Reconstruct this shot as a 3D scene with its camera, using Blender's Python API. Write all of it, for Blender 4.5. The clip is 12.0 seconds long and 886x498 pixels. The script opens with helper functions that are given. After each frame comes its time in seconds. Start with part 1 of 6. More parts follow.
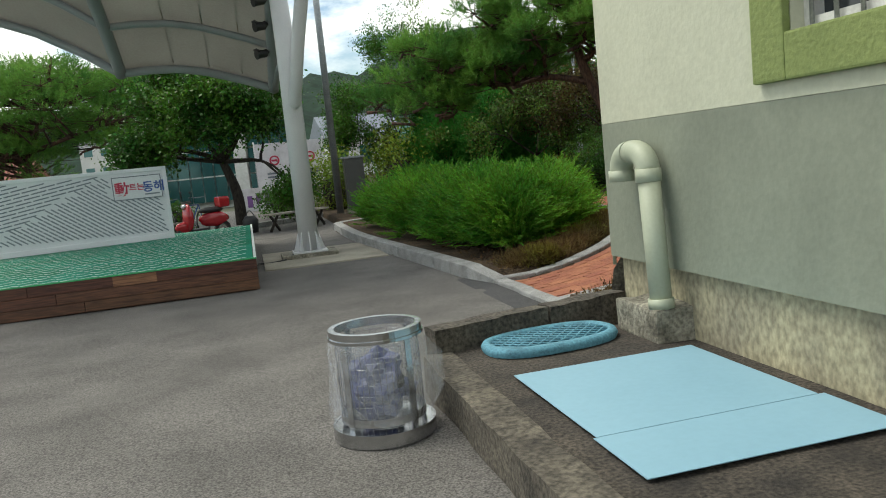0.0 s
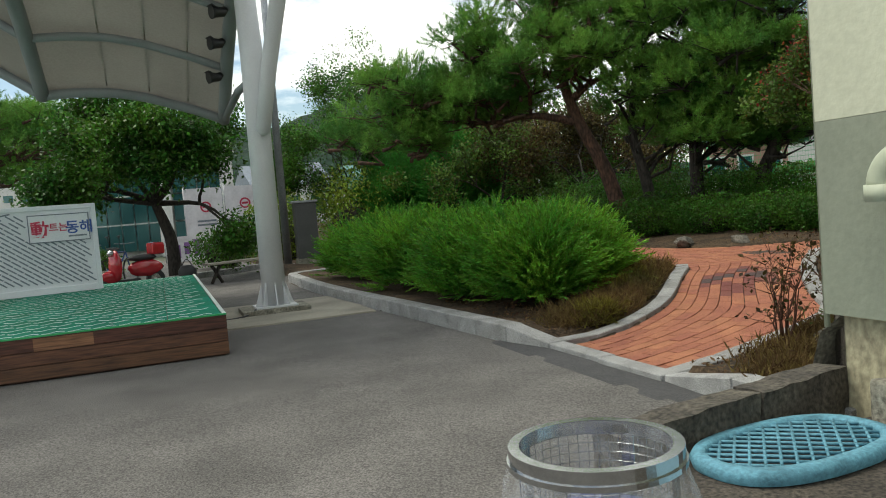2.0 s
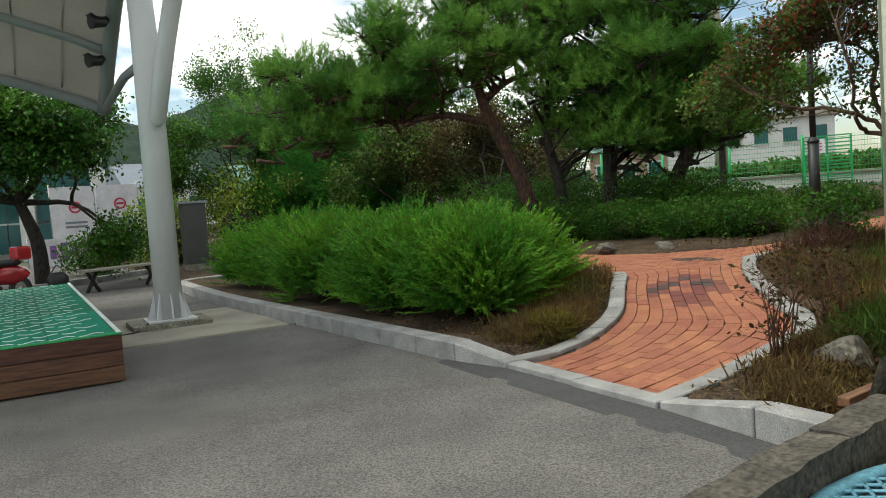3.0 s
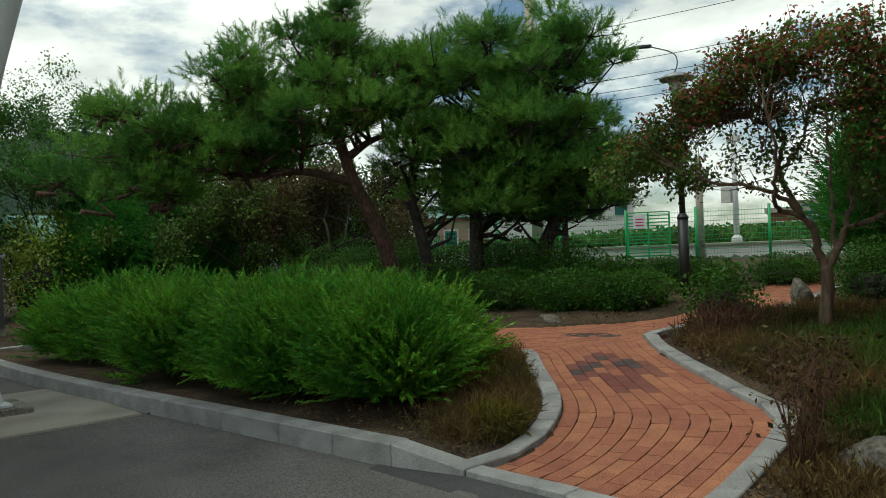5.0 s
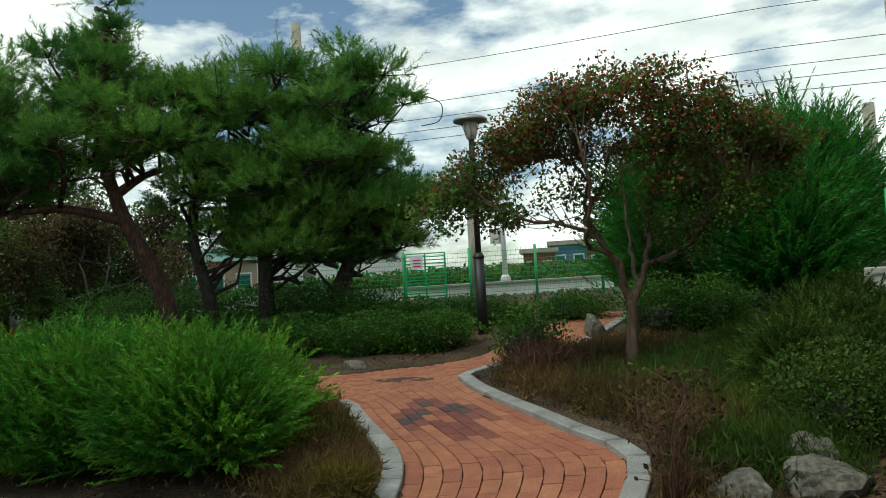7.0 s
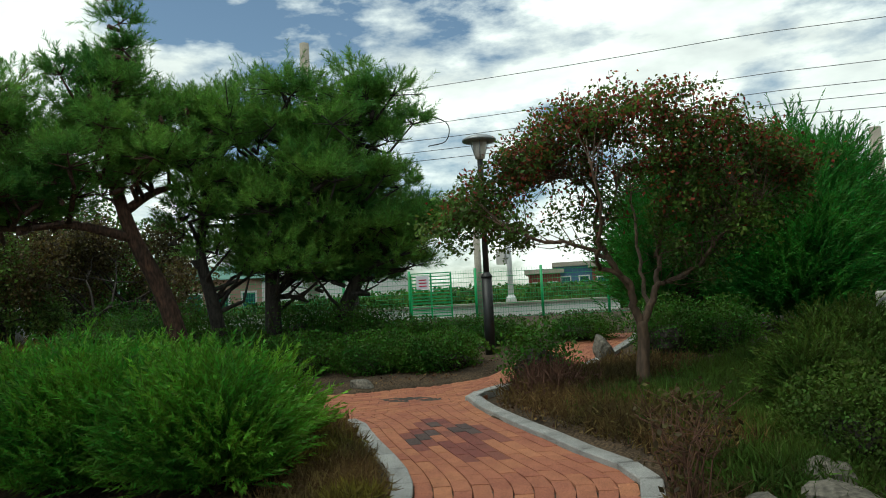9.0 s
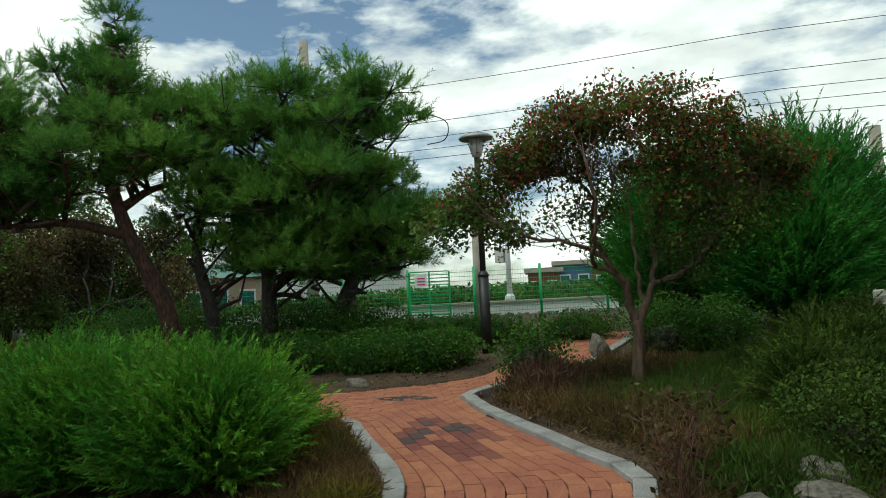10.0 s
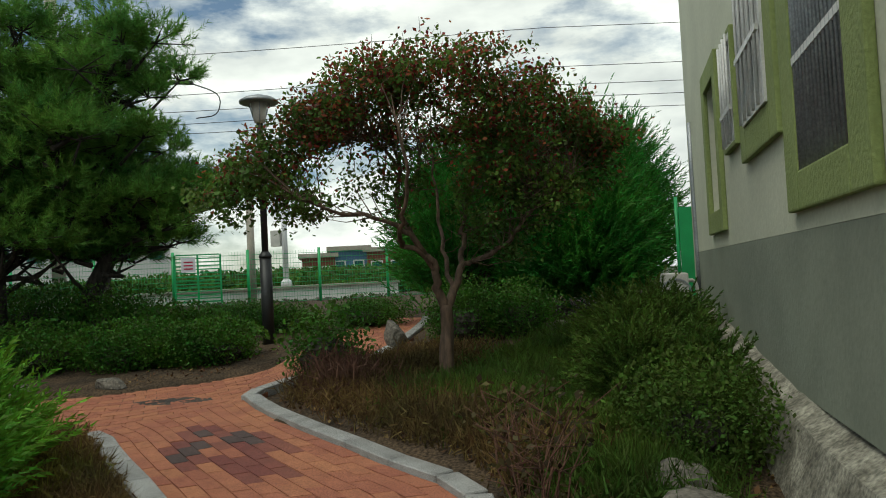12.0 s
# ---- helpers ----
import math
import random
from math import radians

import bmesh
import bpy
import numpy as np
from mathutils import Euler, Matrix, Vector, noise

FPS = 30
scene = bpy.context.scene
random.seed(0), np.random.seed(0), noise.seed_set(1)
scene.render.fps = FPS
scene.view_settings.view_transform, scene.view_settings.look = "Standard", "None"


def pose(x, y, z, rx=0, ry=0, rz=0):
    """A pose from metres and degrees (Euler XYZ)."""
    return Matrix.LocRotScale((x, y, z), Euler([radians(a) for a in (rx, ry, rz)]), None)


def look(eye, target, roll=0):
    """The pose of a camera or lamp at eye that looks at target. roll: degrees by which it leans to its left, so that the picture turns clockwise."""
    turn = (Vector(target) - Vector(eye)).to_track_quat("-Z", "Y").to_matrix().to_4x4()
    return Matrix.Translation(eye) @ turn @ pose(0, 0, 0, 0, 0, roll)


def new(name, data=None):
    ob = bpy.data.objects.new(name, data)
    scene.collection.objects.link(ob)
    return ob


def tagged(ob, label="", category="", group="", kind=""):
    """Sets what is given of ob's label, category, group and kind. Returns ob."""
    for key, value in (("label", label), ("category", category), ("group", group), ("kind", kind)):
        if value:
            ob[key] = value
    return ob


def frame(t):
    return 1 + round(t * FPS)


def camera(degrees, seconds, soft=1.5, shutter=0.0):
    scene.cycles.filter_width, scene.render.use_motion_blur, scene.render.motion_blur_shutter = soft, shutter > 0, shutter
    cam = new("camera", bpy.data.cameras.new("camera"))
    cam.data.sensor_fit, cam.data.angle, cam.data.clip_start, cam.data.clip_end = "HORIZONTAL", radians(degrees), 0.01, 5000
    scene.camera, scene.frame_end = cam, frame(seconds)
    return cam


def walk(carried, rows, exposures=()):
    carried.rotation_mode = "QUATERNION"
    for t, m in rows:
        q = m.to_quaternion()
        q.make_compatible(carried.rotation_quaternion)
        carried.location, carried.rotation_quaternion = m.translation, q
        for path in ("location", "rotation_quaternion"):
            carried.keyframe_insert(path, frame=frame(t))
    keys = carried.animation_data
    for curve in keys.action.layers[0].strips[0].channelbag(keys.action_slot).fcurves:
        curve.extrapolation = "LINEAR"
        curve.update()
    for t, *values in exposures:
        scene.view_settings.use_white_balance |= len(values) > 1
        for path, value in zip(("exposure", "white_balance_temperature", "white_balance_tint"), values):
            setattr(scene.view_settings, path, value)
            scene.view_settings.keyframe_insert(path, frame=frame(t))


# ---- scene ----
cam = camera(59.2, 12.0, soft=1.0)
PATH = [
    (0, (0.142, 0.275, 1.433), (0.607, 2.206, 1.195), -5.8),
    (0.5, (-0.058, 0.8, 1.414), (0.531, 2.699, 1.198), -4.5),
    (1, (-0.183, 1.359, 1.39), (0.405, 3.266, 1.255), -4.1),
    (1.5, (-0.336, 1.882, 1.349), (0.327, 3.765, 1.238), -4.1),
    (2, (-0.402, 2.395, 1.291), (0.278, 4.273, 1.176), -4.7),
    (2.5, (-0.507, 2.854, 1.261), (0.215, 4.715, 1.144), -4.3),
    (2.7, (-0.521, 3.064, 1.277), (0.293, 4.886, 1.155), -4.1),
    (4.3, (-0.779, 4.351, 1.376), (0.506, 5.881, 1.301), -3.1),
    (4.5, (-0.775, 4.475, 1.374), (0.533, 5.987, 1.323), -2.8),
    (5, (-0.767, 4.793, 1.402), (0.602, 6.251, 1.408), -2.2),
    (5.5, (-0.806, 5.109, 1.426), (0.729, 6.39, 1.493), -0.3),
    (6, (-0.721, 5.355, 1.386), (0.85, 6.59, 1.459), -1.0),
    (6.5, (-0.644, 5.497, 1.403), (1.009, 6.62, 1.485), -3.6),
    (7, (-0.689, 5.538, 1.416), (1.053, 6.516, 1.502), -3.5),
    (7.5, (-0.701, 5.576, 1.425), (1.047, 6.54, 1.545), -2.9),
    (9.5, (-0.676, 5.597, 1.403), (1.059, 6.583, 1.542), -3.0),
    (10, (-0.631, 5.57, 1.403), (1.105, 6.555, 1.538), -2.9),
    (10.5, (-0.498, 5.549, 1.375), (1.249, 6.514, 1.502), -2.9),
    (11, (-0.282, 5.718, 1.384), (1.642, 6.256, 1.476), -2.9),
    (11.5, (-0.076, 5.963, 1.35), (1.876, 6.39, 1.424), -3.0),
    (12, (0.248, 6.197, 1.381), (2.195, 6.646, 1.452), -2.9),
]
EXPOSURES = [(0.0, 0.76, 6750, 3), (0.5, 0.68, 6750, 3), (1.0, 0.46, 6780, 3), (1.5, 0.35, 6800, 3), (2.0, 0.75, 6800, 3), (2.5, 0.96, 6800, 3), (2.7, 0.94, 6800, 3),
             (4.5, 0.30, 6700, -1), (5.0, 0.14, 6600, -4), (7.0, 0.30, 6450, -5), (10.0, 0.26, 6450, -5), (12.0, 0.12, 6650, -2)]
walk(cam, [(t, look(eye, target, roll)) for t, eye, target, roll in PATH], EXPOSURES)

# ---- light ----
world = bpy.data.worlds.new("sky")
scene.world = world
world.use_nodes = True
wn, wl = world.node_tree.nodes, world.node_tree.links
wn.clear()
sky = wn.new("ShaderNodeTexSky")
sky.sky_type, sky.sun_disc = "NISHITA", False
sky.sun_elevation, sky.sun_rotation = radians(62), radians(302)
coords = wn.new("ShaderNodeTexCoord")
stretch = wn.new("ShaderNodeMapping")
stretch.inputs["Scale"].default_value = (1.0, 1.0, 2.6)
stretch.inputs["Location"].default_value = (0.35, 0.1, 0.2)
clouds = wn.new("ShaderNodeTexNoise")
clouds.inputs["Scale"].default_value = 2.6
clouds.inputs["Detail"].default_value = 9
clouds.inputs["Roughness"].default_value = 0.58
cover = wn.new("ShaderNodeValToRGB")
cover.color_ramp.elements[0].position, cover.color_ramp.elements[1].position = 0.43, 0.53
shade = wn.new("ShaderNodeTexNoise")
shade.inputs["Scale"].default_value = 4.0
shade.inputs["Detail"].default_value = 6
tone = wn.new("ShaderNodeValToRGB")
tone.color_ramp.elements[0].position, tone.color_ramp.elements[1].position = 0.32, 0.62
tone.color_ramp.elements[0].color, tone.color_ramp.elements[1].color = (5.6, 5.9, 6.3, 1), (13.0, 13.0, 12.7, 1)
blend = wn.new("ShaderNodeMix")
blend.data_type = "RGBA"
back = wn.new("ShaderNodeBackground")
back.inputs["Strength"].default_value = 0.09
out = wn.new("ShaderNodeOutputWorld")
wl.new(coords.outputs["Generated"], stretch.inputs["Vector"])
wl.new(stretch.outputs["Vector"], clouds.inputs["Vector"])
wl.new(stretch.outputs["Vector"], shade.inputs["Vector"])
wl.new(clouds.outputs["Fac"], cover.inputs["Fac"])
wl.new(shade.outputs["Fac"], tone.inputs["Fac"])
wl.new(cover.outputs["Color"], blend.inputs["Factor"])
wl.new(sky.outputs["Color"], blend.inputs["A"])
wl.new(tone.outputs["Color"], blend.inputs["B"])
wl.new(blend.outputs["Result"], back.inputs["Color"])
wl.new(back.outputs["Background"], out.inputs["Surface"])

sun = new("sun", bpy.data.lights.new("sun", "SUN"))
sun.data.energy, sun.data.angle, sun.data.color = 1.5, radians(30), (1.0, 0.95, 0.87)
sun.matrix_world = look((0, 0, 30), (8, -5, 12))


# ---- materials ----
def material(name, colour, rough=0.7, metal=0.0, second=None, scale=6.0, mix=0.5, bump=0.2, grain=60.0, fine=0.1,
             spread=0.0, per="", leaf=0.0, coat=0.0, stretch_by=(1, 1, 1)):
    """Two scales of noise over a base colour, fine relief, and a spread of tone from piece to piece."""
    m = bpy.data.materials.new(name)
    m.use_nodes = True
    n, l = m.node_tree.nodes, m.node_tree.links
    b = n["Principled BSDF"]
    b.inputs["Roughness"].default_value, b.inputs["Metallic"].default_value = rough, metal
    b.inputs["Coat Weight"].default_value = coat
    tc, mp = n.new("ShaderNodeTexCoord"), n.new("ShaderNodeMapping")
    mp.inputs["Scale"].default_value = stretch_by
    l.new(tc.outputs["Object"], mp.inputs["Vector"])
    big, small = n.new("ShaderNodeTexNoise"), n.new("ShaderNodeTexNoise")
    big.inputs["Scale"].default_value, big.inputs["Detail"].default_value = scale, 6
    small.inputs["Scale"].default_value, small.inputs["Detail"].default_value = grain, 4
    for t in (big, small):
        l.new(mp.outputs["Vector"], t.inputs["Vector"])
    ramp = n.new("ShaderNodeValToRGB")
    ramp.color_ramp.elements[0].position, ramp.color_ramp.elements[1].position = 0.5 - mix / 2.5, 0.5 + mix / 2.5
    ramp.color_ramp.elements[0].color = (*(second or tuple(c * 0.75 for c in colour)), 1)
    ramp.color_ramp.elements[1].color = (*colour, 1)
    l.new(big.outputs["Fac"], ramp.inputs["Fac"])
    grainy = n.new("ShaderNodeMix")
    grainy.data_type, grainy.blend_type = "RGBA", "OVERLAY"
    grainy.inputs["Factor"].default_value = fine
    l.new(ramp.outputs["Color"], grainy.inputs["A"])
    crisp = n.new("ShaderNodeMapRange")
    crisp.inputs["From Min"].default_value, crisp.inputs["From Max"].default_value = 0.33, 0.67
    l.new(small.outputs["Fac"], crisp.inputs["Value"])
    l.new(crisp.outputs["Result"], grainy.inputs["B"])
    last = grainy.outputs["Result"]
    if spread:
        hsv, remap = n.new("ShaderNodeHueSaturation"), n.new("ShaderNodeMapRange")
        remap.inputs["To Min"].default_value, remap.inputs["To Max"].default_value = 1 - spread, 1 + spread
        source = n.new("ShaderNodeObjectInfo") if per == "object" else n.new("ShaderNodeNewGeometry")
        l.new(source.outputs["Random" if per == "object" else "Random Per Island"], remap.inputs["Value"])
        l.new(remap.outputs["Result"], hsv.inputs["Value"])
        hue = n.new("ShaderNodeMapRange")
        hue.inputs["To Min"].default_value, hue.inputs["To Max"].default_value = 0.5 - spread * 0.05, 0.5 + spread * 0.05
        l.new(source.outputs["Random" if per == "object" else "Random Per Island"], hue.inputs["Value"])
        l.new(hue.outputs["Result"], hsv.inputs["Hue"])
        l.new(last, hsv.inputs["Color"])
        last = hsv.outputs["Color"]
    l.new(last, b.inputs["Base Color"])
    if bump:
        bp = n.new("ShaderNodeBump")
        bp.inputs["Strength"].default_value, bp.inputs["Distance"].default_value = bump, 0.01
        l.new(small.outputs["Fac"], bp.inputs["Height"])
        l.new(bp.outputs["Normal"], b.inputs["Normal"])
    if leaf:
        tr, add = n.new("ShaderNodeBsdfTranslucent"), n.new("ShaderNodeMixShader")
        l.new(last, tr.inputs["Color"])
        add.inputs["Fac"].default_value = leaf
        l.new(b.outputs["BSDF"], add.inputs[1])
        l.new(tr.outputs["BSDF"], add.inputs[2])
        l.new(add.outputs["Shader"], n["Material Output"].inputs["Surface"])
    return m


def foliage(name, a, b, spread=0.45, rough=0.55, leaf=0.4):
    m = material(name, a, rough, second=b, scale=1.1, mix=0.35, bump=0, grain=9, fine=0.2, spread=spread, leaf=leaf)
    m.node_tree.nodes["Principled BSDF"].inputs["Specular IOR Level"].default_value = 0.22
    return m


ASPHALT = material("asphalt", (0.180, 0.170, 0.161), 0.93, second=(0.100, 0.095, 0.090), scale=1.3, mix=0.66, bump=0.9, grain=95, fine=0.5)
ASPHALT_NEW = material("dark asphalt", (0.075, 0.073, 0.075), 0.93, second=(0.05, 0.05, 0.052), scale=1.4, bump=0.8, grain=120, fine=0.4)
EARTH = material("litter covered earth", (0.085, 0.058, 0.036), 1.0, second=(0.035, 0.026, 0.018), scale=3.0, bump=1.0, grain=45, fine=0.7)
LAND = material("distant land", (0.09, 0.1, 0.06), 1.0, second=(0.06, 0.06, 0.045), scale=0.05, grain=2)
GRANITE = material("granite kerb", (0.34, 0.34, 0.335), 0.8, second=(0.20, 0.20, 0.195), scale=5, bump=0.4, grain=220, fine=0.6, spread=0.1, per="object")
CONCRETE_MID = material("weathered brown concrete", (0.135, 0.118, 0.092), 0.92, second=(0.036, 0.031, 0.026), scale=4.0, mix=0.6, bump=1.0, grain=38, fine=0.55)
CONCRETE = material("weathered concrete", (0.30, 0.285, 0.23), 0.92, second=(0.10, 0.092, 0.07), scale=6.0, mix=0.5, bump=0.9, grain=40, fine=0.45)
CONCRETE_PALE = material("pale concrete", (0.36, 0.33, 0.27), 0.9, second=(0.22, 0.2, 0.165), scale=1.6, bump=0.5, grain=70, fine=0.2)
CONCRETE_DARK = material("dark damp concrete", (0.070, 0.058, 0.046), 0.9, second=(0.020, 0.017, 0.015), scale=3.4, mix=0.5, bump=0.9, grain=55, fine=0.7)
CREAM = material("cream stucco", (0.54, 0.55, 0.43), 0.9, second=(0.46, 0.47, 0.365), scale=1.3, bump=0.3, grain=28, fine=0.05)
GREY_PAINT = material("grey green stucco", (0.250, 0.272, 0.212), 0.9, second=(0.195, 0.214, 0.167), scale=1.6, bump=0.3, grain=28, fine=0.05)
PLINTH = material("stained plinth", (0.44, 0.40, 0.26), 0.92, second=(0.17, 0.155, 0.12), scale=2.6, mix=0.75, bump=0.8, grain=30, fine=0.3, stretch_by=(1, 1, 0.7))
TRIM_GREEN = material("olive green stucco", (0.225, 0.275, 0.095), 0.85, second=(0.18, 0.225, 0.075), scale=2, bump=0.7, grain=40, fine=0.1)
BRICK = material("orange paver", (0.36, 0.135, 0.075), 0.88, second=(0.27, 0.098, 0.054), scale=7, bump=0.5, grain=120, fine=0.45, spread=0.13, per="object")
BRICK_RED = material("dark red paver", (0.19, 0.058, 0.044), 0.88, second=(0.145, 0.046, 0.036), scale=7, bump=0.5, grain=120, fine=0.45, spread=0.15, per="object")
BRICK_BLACK = material("brown black paver", (0.075, 0.05, 0.048), 0.88, second=(0.055, 0.038, 0.036), scale=7, bump=0.5, grain=120, fine=0.45, spread=0.15, per="object")
BRICK_FAR = material("orange paver joined", (0.36, 0.135, 0.075), 0.88, second=(0.27, 0.098, 0.054), scale=7, bump=0.5, grain=120, fine=0.45, spread=0.13)
BOARD_BLUE = material("pale blue board", (0.24, 0.42, 0.53), 0.6, second=(0.215, 0.385, 0.49), scale=1.5, bump=0.02, grain=30, fine=0.02)
GRATE_BLUE = material("worn blue paint", (0.14, 0.36, 0.47), 0.75, second=(0.07, 0.19, 0.25), scale=9, mix=0.7, bump=0.5, grain=60, fine=0.2)
PVC = material("pale green painted pipe", (0.42, 0.45, 0.34), 0.5, second=(0.37, 0.40, 0.30), scale=2, bump=0.03, grain=50, fine=0.03)
STEEL = material("stainless steel", (0.56, 0.57, 0.58), 0.2, 1.0, scale=12, bump=0.03, grain=90, fine=0.06)
PIPE_STEEL = material("dull brown steel pipe", (0.46, 0.42, 0.38), 0.24, 0.95, scale=5, bump=0.1, grain=60, fine=0.2, stretch_by=(1, 1, 0.1))
GALV = material("galvanised steel", (0.34, 0.36, 0.38), 0.5, 0.6, scale=5, bump=0.15, grain=60, fine=0.2)
WHITE_STEEL = material("white painted steel", (0.62, 0.63, 0.64), 0.35, second=(0.55, 0.56, 0.57), scale=1.5, bump=0.03, grain=60, fine=0.06)
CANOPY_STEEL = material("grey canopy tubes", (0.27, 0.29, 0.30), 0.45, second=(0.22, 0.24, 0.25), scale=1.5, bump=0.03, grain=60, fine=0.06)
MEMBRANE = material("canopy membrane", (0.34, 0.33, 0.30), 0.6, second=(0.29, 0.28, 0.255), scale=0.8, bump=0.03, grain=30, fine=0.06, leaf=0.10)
DARK_METAL = material("dark lamp metal", (0.03, 0.032, 0.034), 0.5, 0.3, scale=5, bump=0.1)
BLACK = material("black plastic", (0.02, 0.02, 0.022), 0.5, scale=5, bump=0.1)
DECK_WOOD = material("stained deck timber", (0.105, 0.043, 0.022), 0.7, second=(0.06, 0.024, 0.013), scale=3.5, mix=0.6, bump=0.3, grain=40, fine=0.45, spread=0.25, per="object", stretch_by=(0.12, 1, 1.6))
WOOD_PATCH = material("newer deck timber", (0.19, 0.09, 0.045), 0.7, second=(0.13, 0.06, 0.03), scale=3.5, bump=0.3, grain=40, fine=0.4, stretch_by=(0.12, 1, 1.6))
DECK_GREEN = material("green stage tile", (0.004, 0.235, 0.135), 0.8, second=(0.003, 0.17, 0.10), scale=2, bump=0.2, grain=60, fine=0.2, spread=0.16, per="object")
WAVE_WHITE = material("pale painted wave", (0.80, 0.86, 0.82), 0.6, scale=4, bump=0)
PANEL_WHITE = material("white panel", (0.68, 0.70, 0.73), 0.5, second=(0.62, 0.64, 0.67), scale=2, bump=0.05)
PANEL_BAR = material("slate blue bar", (0.17, 0.20, 0.24), 0.5, scale=3, bump=0.05)
RED = material("glossy red paint", (0.42, 0.012, 0.022), 0.25, scale=5, bump=0, coat=0.6, fine=0.05)
SIGN_RED = material("sign red", (0.50, 0.03, 0.08), 0.5, bump=0)
SIGN_BLUE = material("sign blue", (0.04, 0.10, 0.36), 0.5, bump=0)
PURPLE = material("banner purple", (0.22, 0.10, 0.32), 0.6, bump=0)
BANNER = material("white banner cloth", (0.72, 0.70, 0.74), 0.7, scale=2, bump=0.1, grain=12)
GLASS_GREEN = material("green tinted glass", (0.03, 0.12, 0.12), 0.12, 0.2, second=(0.02, 0.08, 0.085), scale=0.8, bump=0, fine=0.05)
GLASS_DARK = material("dark window glass", (0.03, 0.035, 0.04), 0.1, 0.1, scale=2, bump=0, fine=0.05)
FRAME_WHITE = material("white window frame", (0.66, 0.66, 0.64), 0.45, scale=5, bump=0.05)
WALL_WHITE = material("white facade", (0.62, 0.62, 0.60), 0.85, second=(0.54, 0.54, 0.52), scale=0.5, bump=0.2, grain=8)
WALL_PINK = material("dull pink facade", (0.40, 0.24, 0.19), 0.85, second=(0.34, 0.2, 0.16), scale=0.5, bump=0.2, grain=8)
ROOF_RED = material("red brown roof", (0.20, 0.055, 0.035), 0.8, scale=1.5, bump=0.4, grain=9)
ROOF_BLUE = material("blue sheet roof", (0.06, 0.14, 0.26), 0.6, scale=1.5, bump=0.2)
ROOF_TEAL = material("teal sheet roof", (0.09, 0.22, 0.17), 0.6, scale=1.5, bump=0.2)
FENCE_GREEN = material("green coated wire", (0.02, 0.36, 0.11), 0.45, scale=3, bump=0, fine=0.1)
PLATFORM = material("white corrugated platform edge", (0.80, 0.78, 0.76), 0.8, second=(0.70, 0.68, 0.66), scale=0.7, bump=0.1, grain=20)
BARK_PINE = material("red pine bark", (0.095, 0.047, 0.03), 0.95, second=(0.04, 0.024, 0.018), scale=7, mix=0.6, bump=1.0, grain=26, fine=0.6, stretch_by=(1, 1, 0.35))
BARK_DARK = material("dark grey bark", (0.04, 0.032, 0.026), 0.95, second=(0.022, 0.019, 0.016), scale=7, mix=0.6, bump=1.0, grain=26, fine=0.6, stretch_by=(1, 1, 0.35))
BARK_SMOOTH = material("smooth tan bark", (0.15, 0.095, 0.062), 0.8, second=(0.075, 0.048, 0.034), scale=9, mix=0.7, bump=0.4, grain=30, fine=0.4, stretch_by=(1, 1, 0.3))
TWIG = material("dry reddish twig", (0.12, 0.055, 0.035), 0.9, scale=5, bump=0)
NEEDLE = foliage("pine needles", (0.170, 0.330, 0.055), (0.065, 0.180, 0.034), 0.35)
JUNIPER = foliage("juniper sprays", (0.175, 0.360, 0.032), (0.055, 0.180, 0.018), 0.4)
CYPRESS = foliage("cypress sprays", (0.058, 0.215, 0.026), (0.026, 0.125, 0.018), 0.4)
BOXLEAF = foliage("clipped hedge leaves", (0.085, 0.180, 0.020), (0.030, 0.092, 0.012), 0.5)
BROADLEAF = foliage("glossy broad leaves", (0.078, 0.175, 0.022), (0.028, 0.088, 0.014), 0.5, 0.35)
CRAPELEAF = foliage("dark crape leaves", (0.115, 0.180, 0.030), (0.055, 0.105, 0.022), 0.5)
DULLRED = foliage("dull reddish leaves", (0.085, 0.058, 0.020), (0.045, 0.042, 0.014), 0.6)
REDLEAF = foliage("autumn red leaves", (0.32, 0.050, 0.035), (0.15, 0.045, 0.024), 0.5)
YELLOWLEAF = foliage("yellow green leaves", (0.20, 0.15, 0.025), (0.10, 0.10, 0.022), 0.5)
DRYGRASS = foliage("dry grass", (0.17, 0.105, 0.042), (0.085, 0.066, 0.026), 0.5, 0.8)
WEED = foliage("green weeds", (0.095, 0.150, 0.022), (0.050, 0.095, 0.016), 0.5, 0.7)
LIMELEAF = foliage("bright yellow green leaves", (0.23, 0.30, 0.035), (0.10, 0.17, 0.022), 0.45)
LITTER = foliage("fallen leaves", (0.14, 0.075, 0.035), (0.06, 0.036, 0.02), 0.6, 0.9, 0.1)
HILL = material("wooded hillside", (0.015, 0.036, 0.020), 1.0, second=(0.007, 0.019, 0.013), scale=0.05, mix=0.6, bump=0.0, grain=0.25, fine=0.45)
ROCK = material("grey rock", (0.17, 0.155, 0.13), 0.9, second=(0.06, 0.055, 0.045), scale=5, mix=0.7, bump=0.9, grain=30, fine=0.5)
AC_WHITE = material("off white casing", (0.55, 0.54, 0.50), 0.5, scale=4, bump=0.05)
LAMP_GLASS = material("frosted lamp glass", (0.55, 0.5, 0.45), 0.3, scale=5, bump=0)
LITTER_BLUE = material("blue rubbish", (0.025, 0.04, 0.22), 0.4, scale=11, mix=0.7, second=(0.09, 0.10, 0.13), bump=0.3)
BAG = bpy.data.materials.new("clear plastic bag")
BAG.use_nodes = True
bn, bl = BAG.node_tree.nodes, BAG.node_tree.links
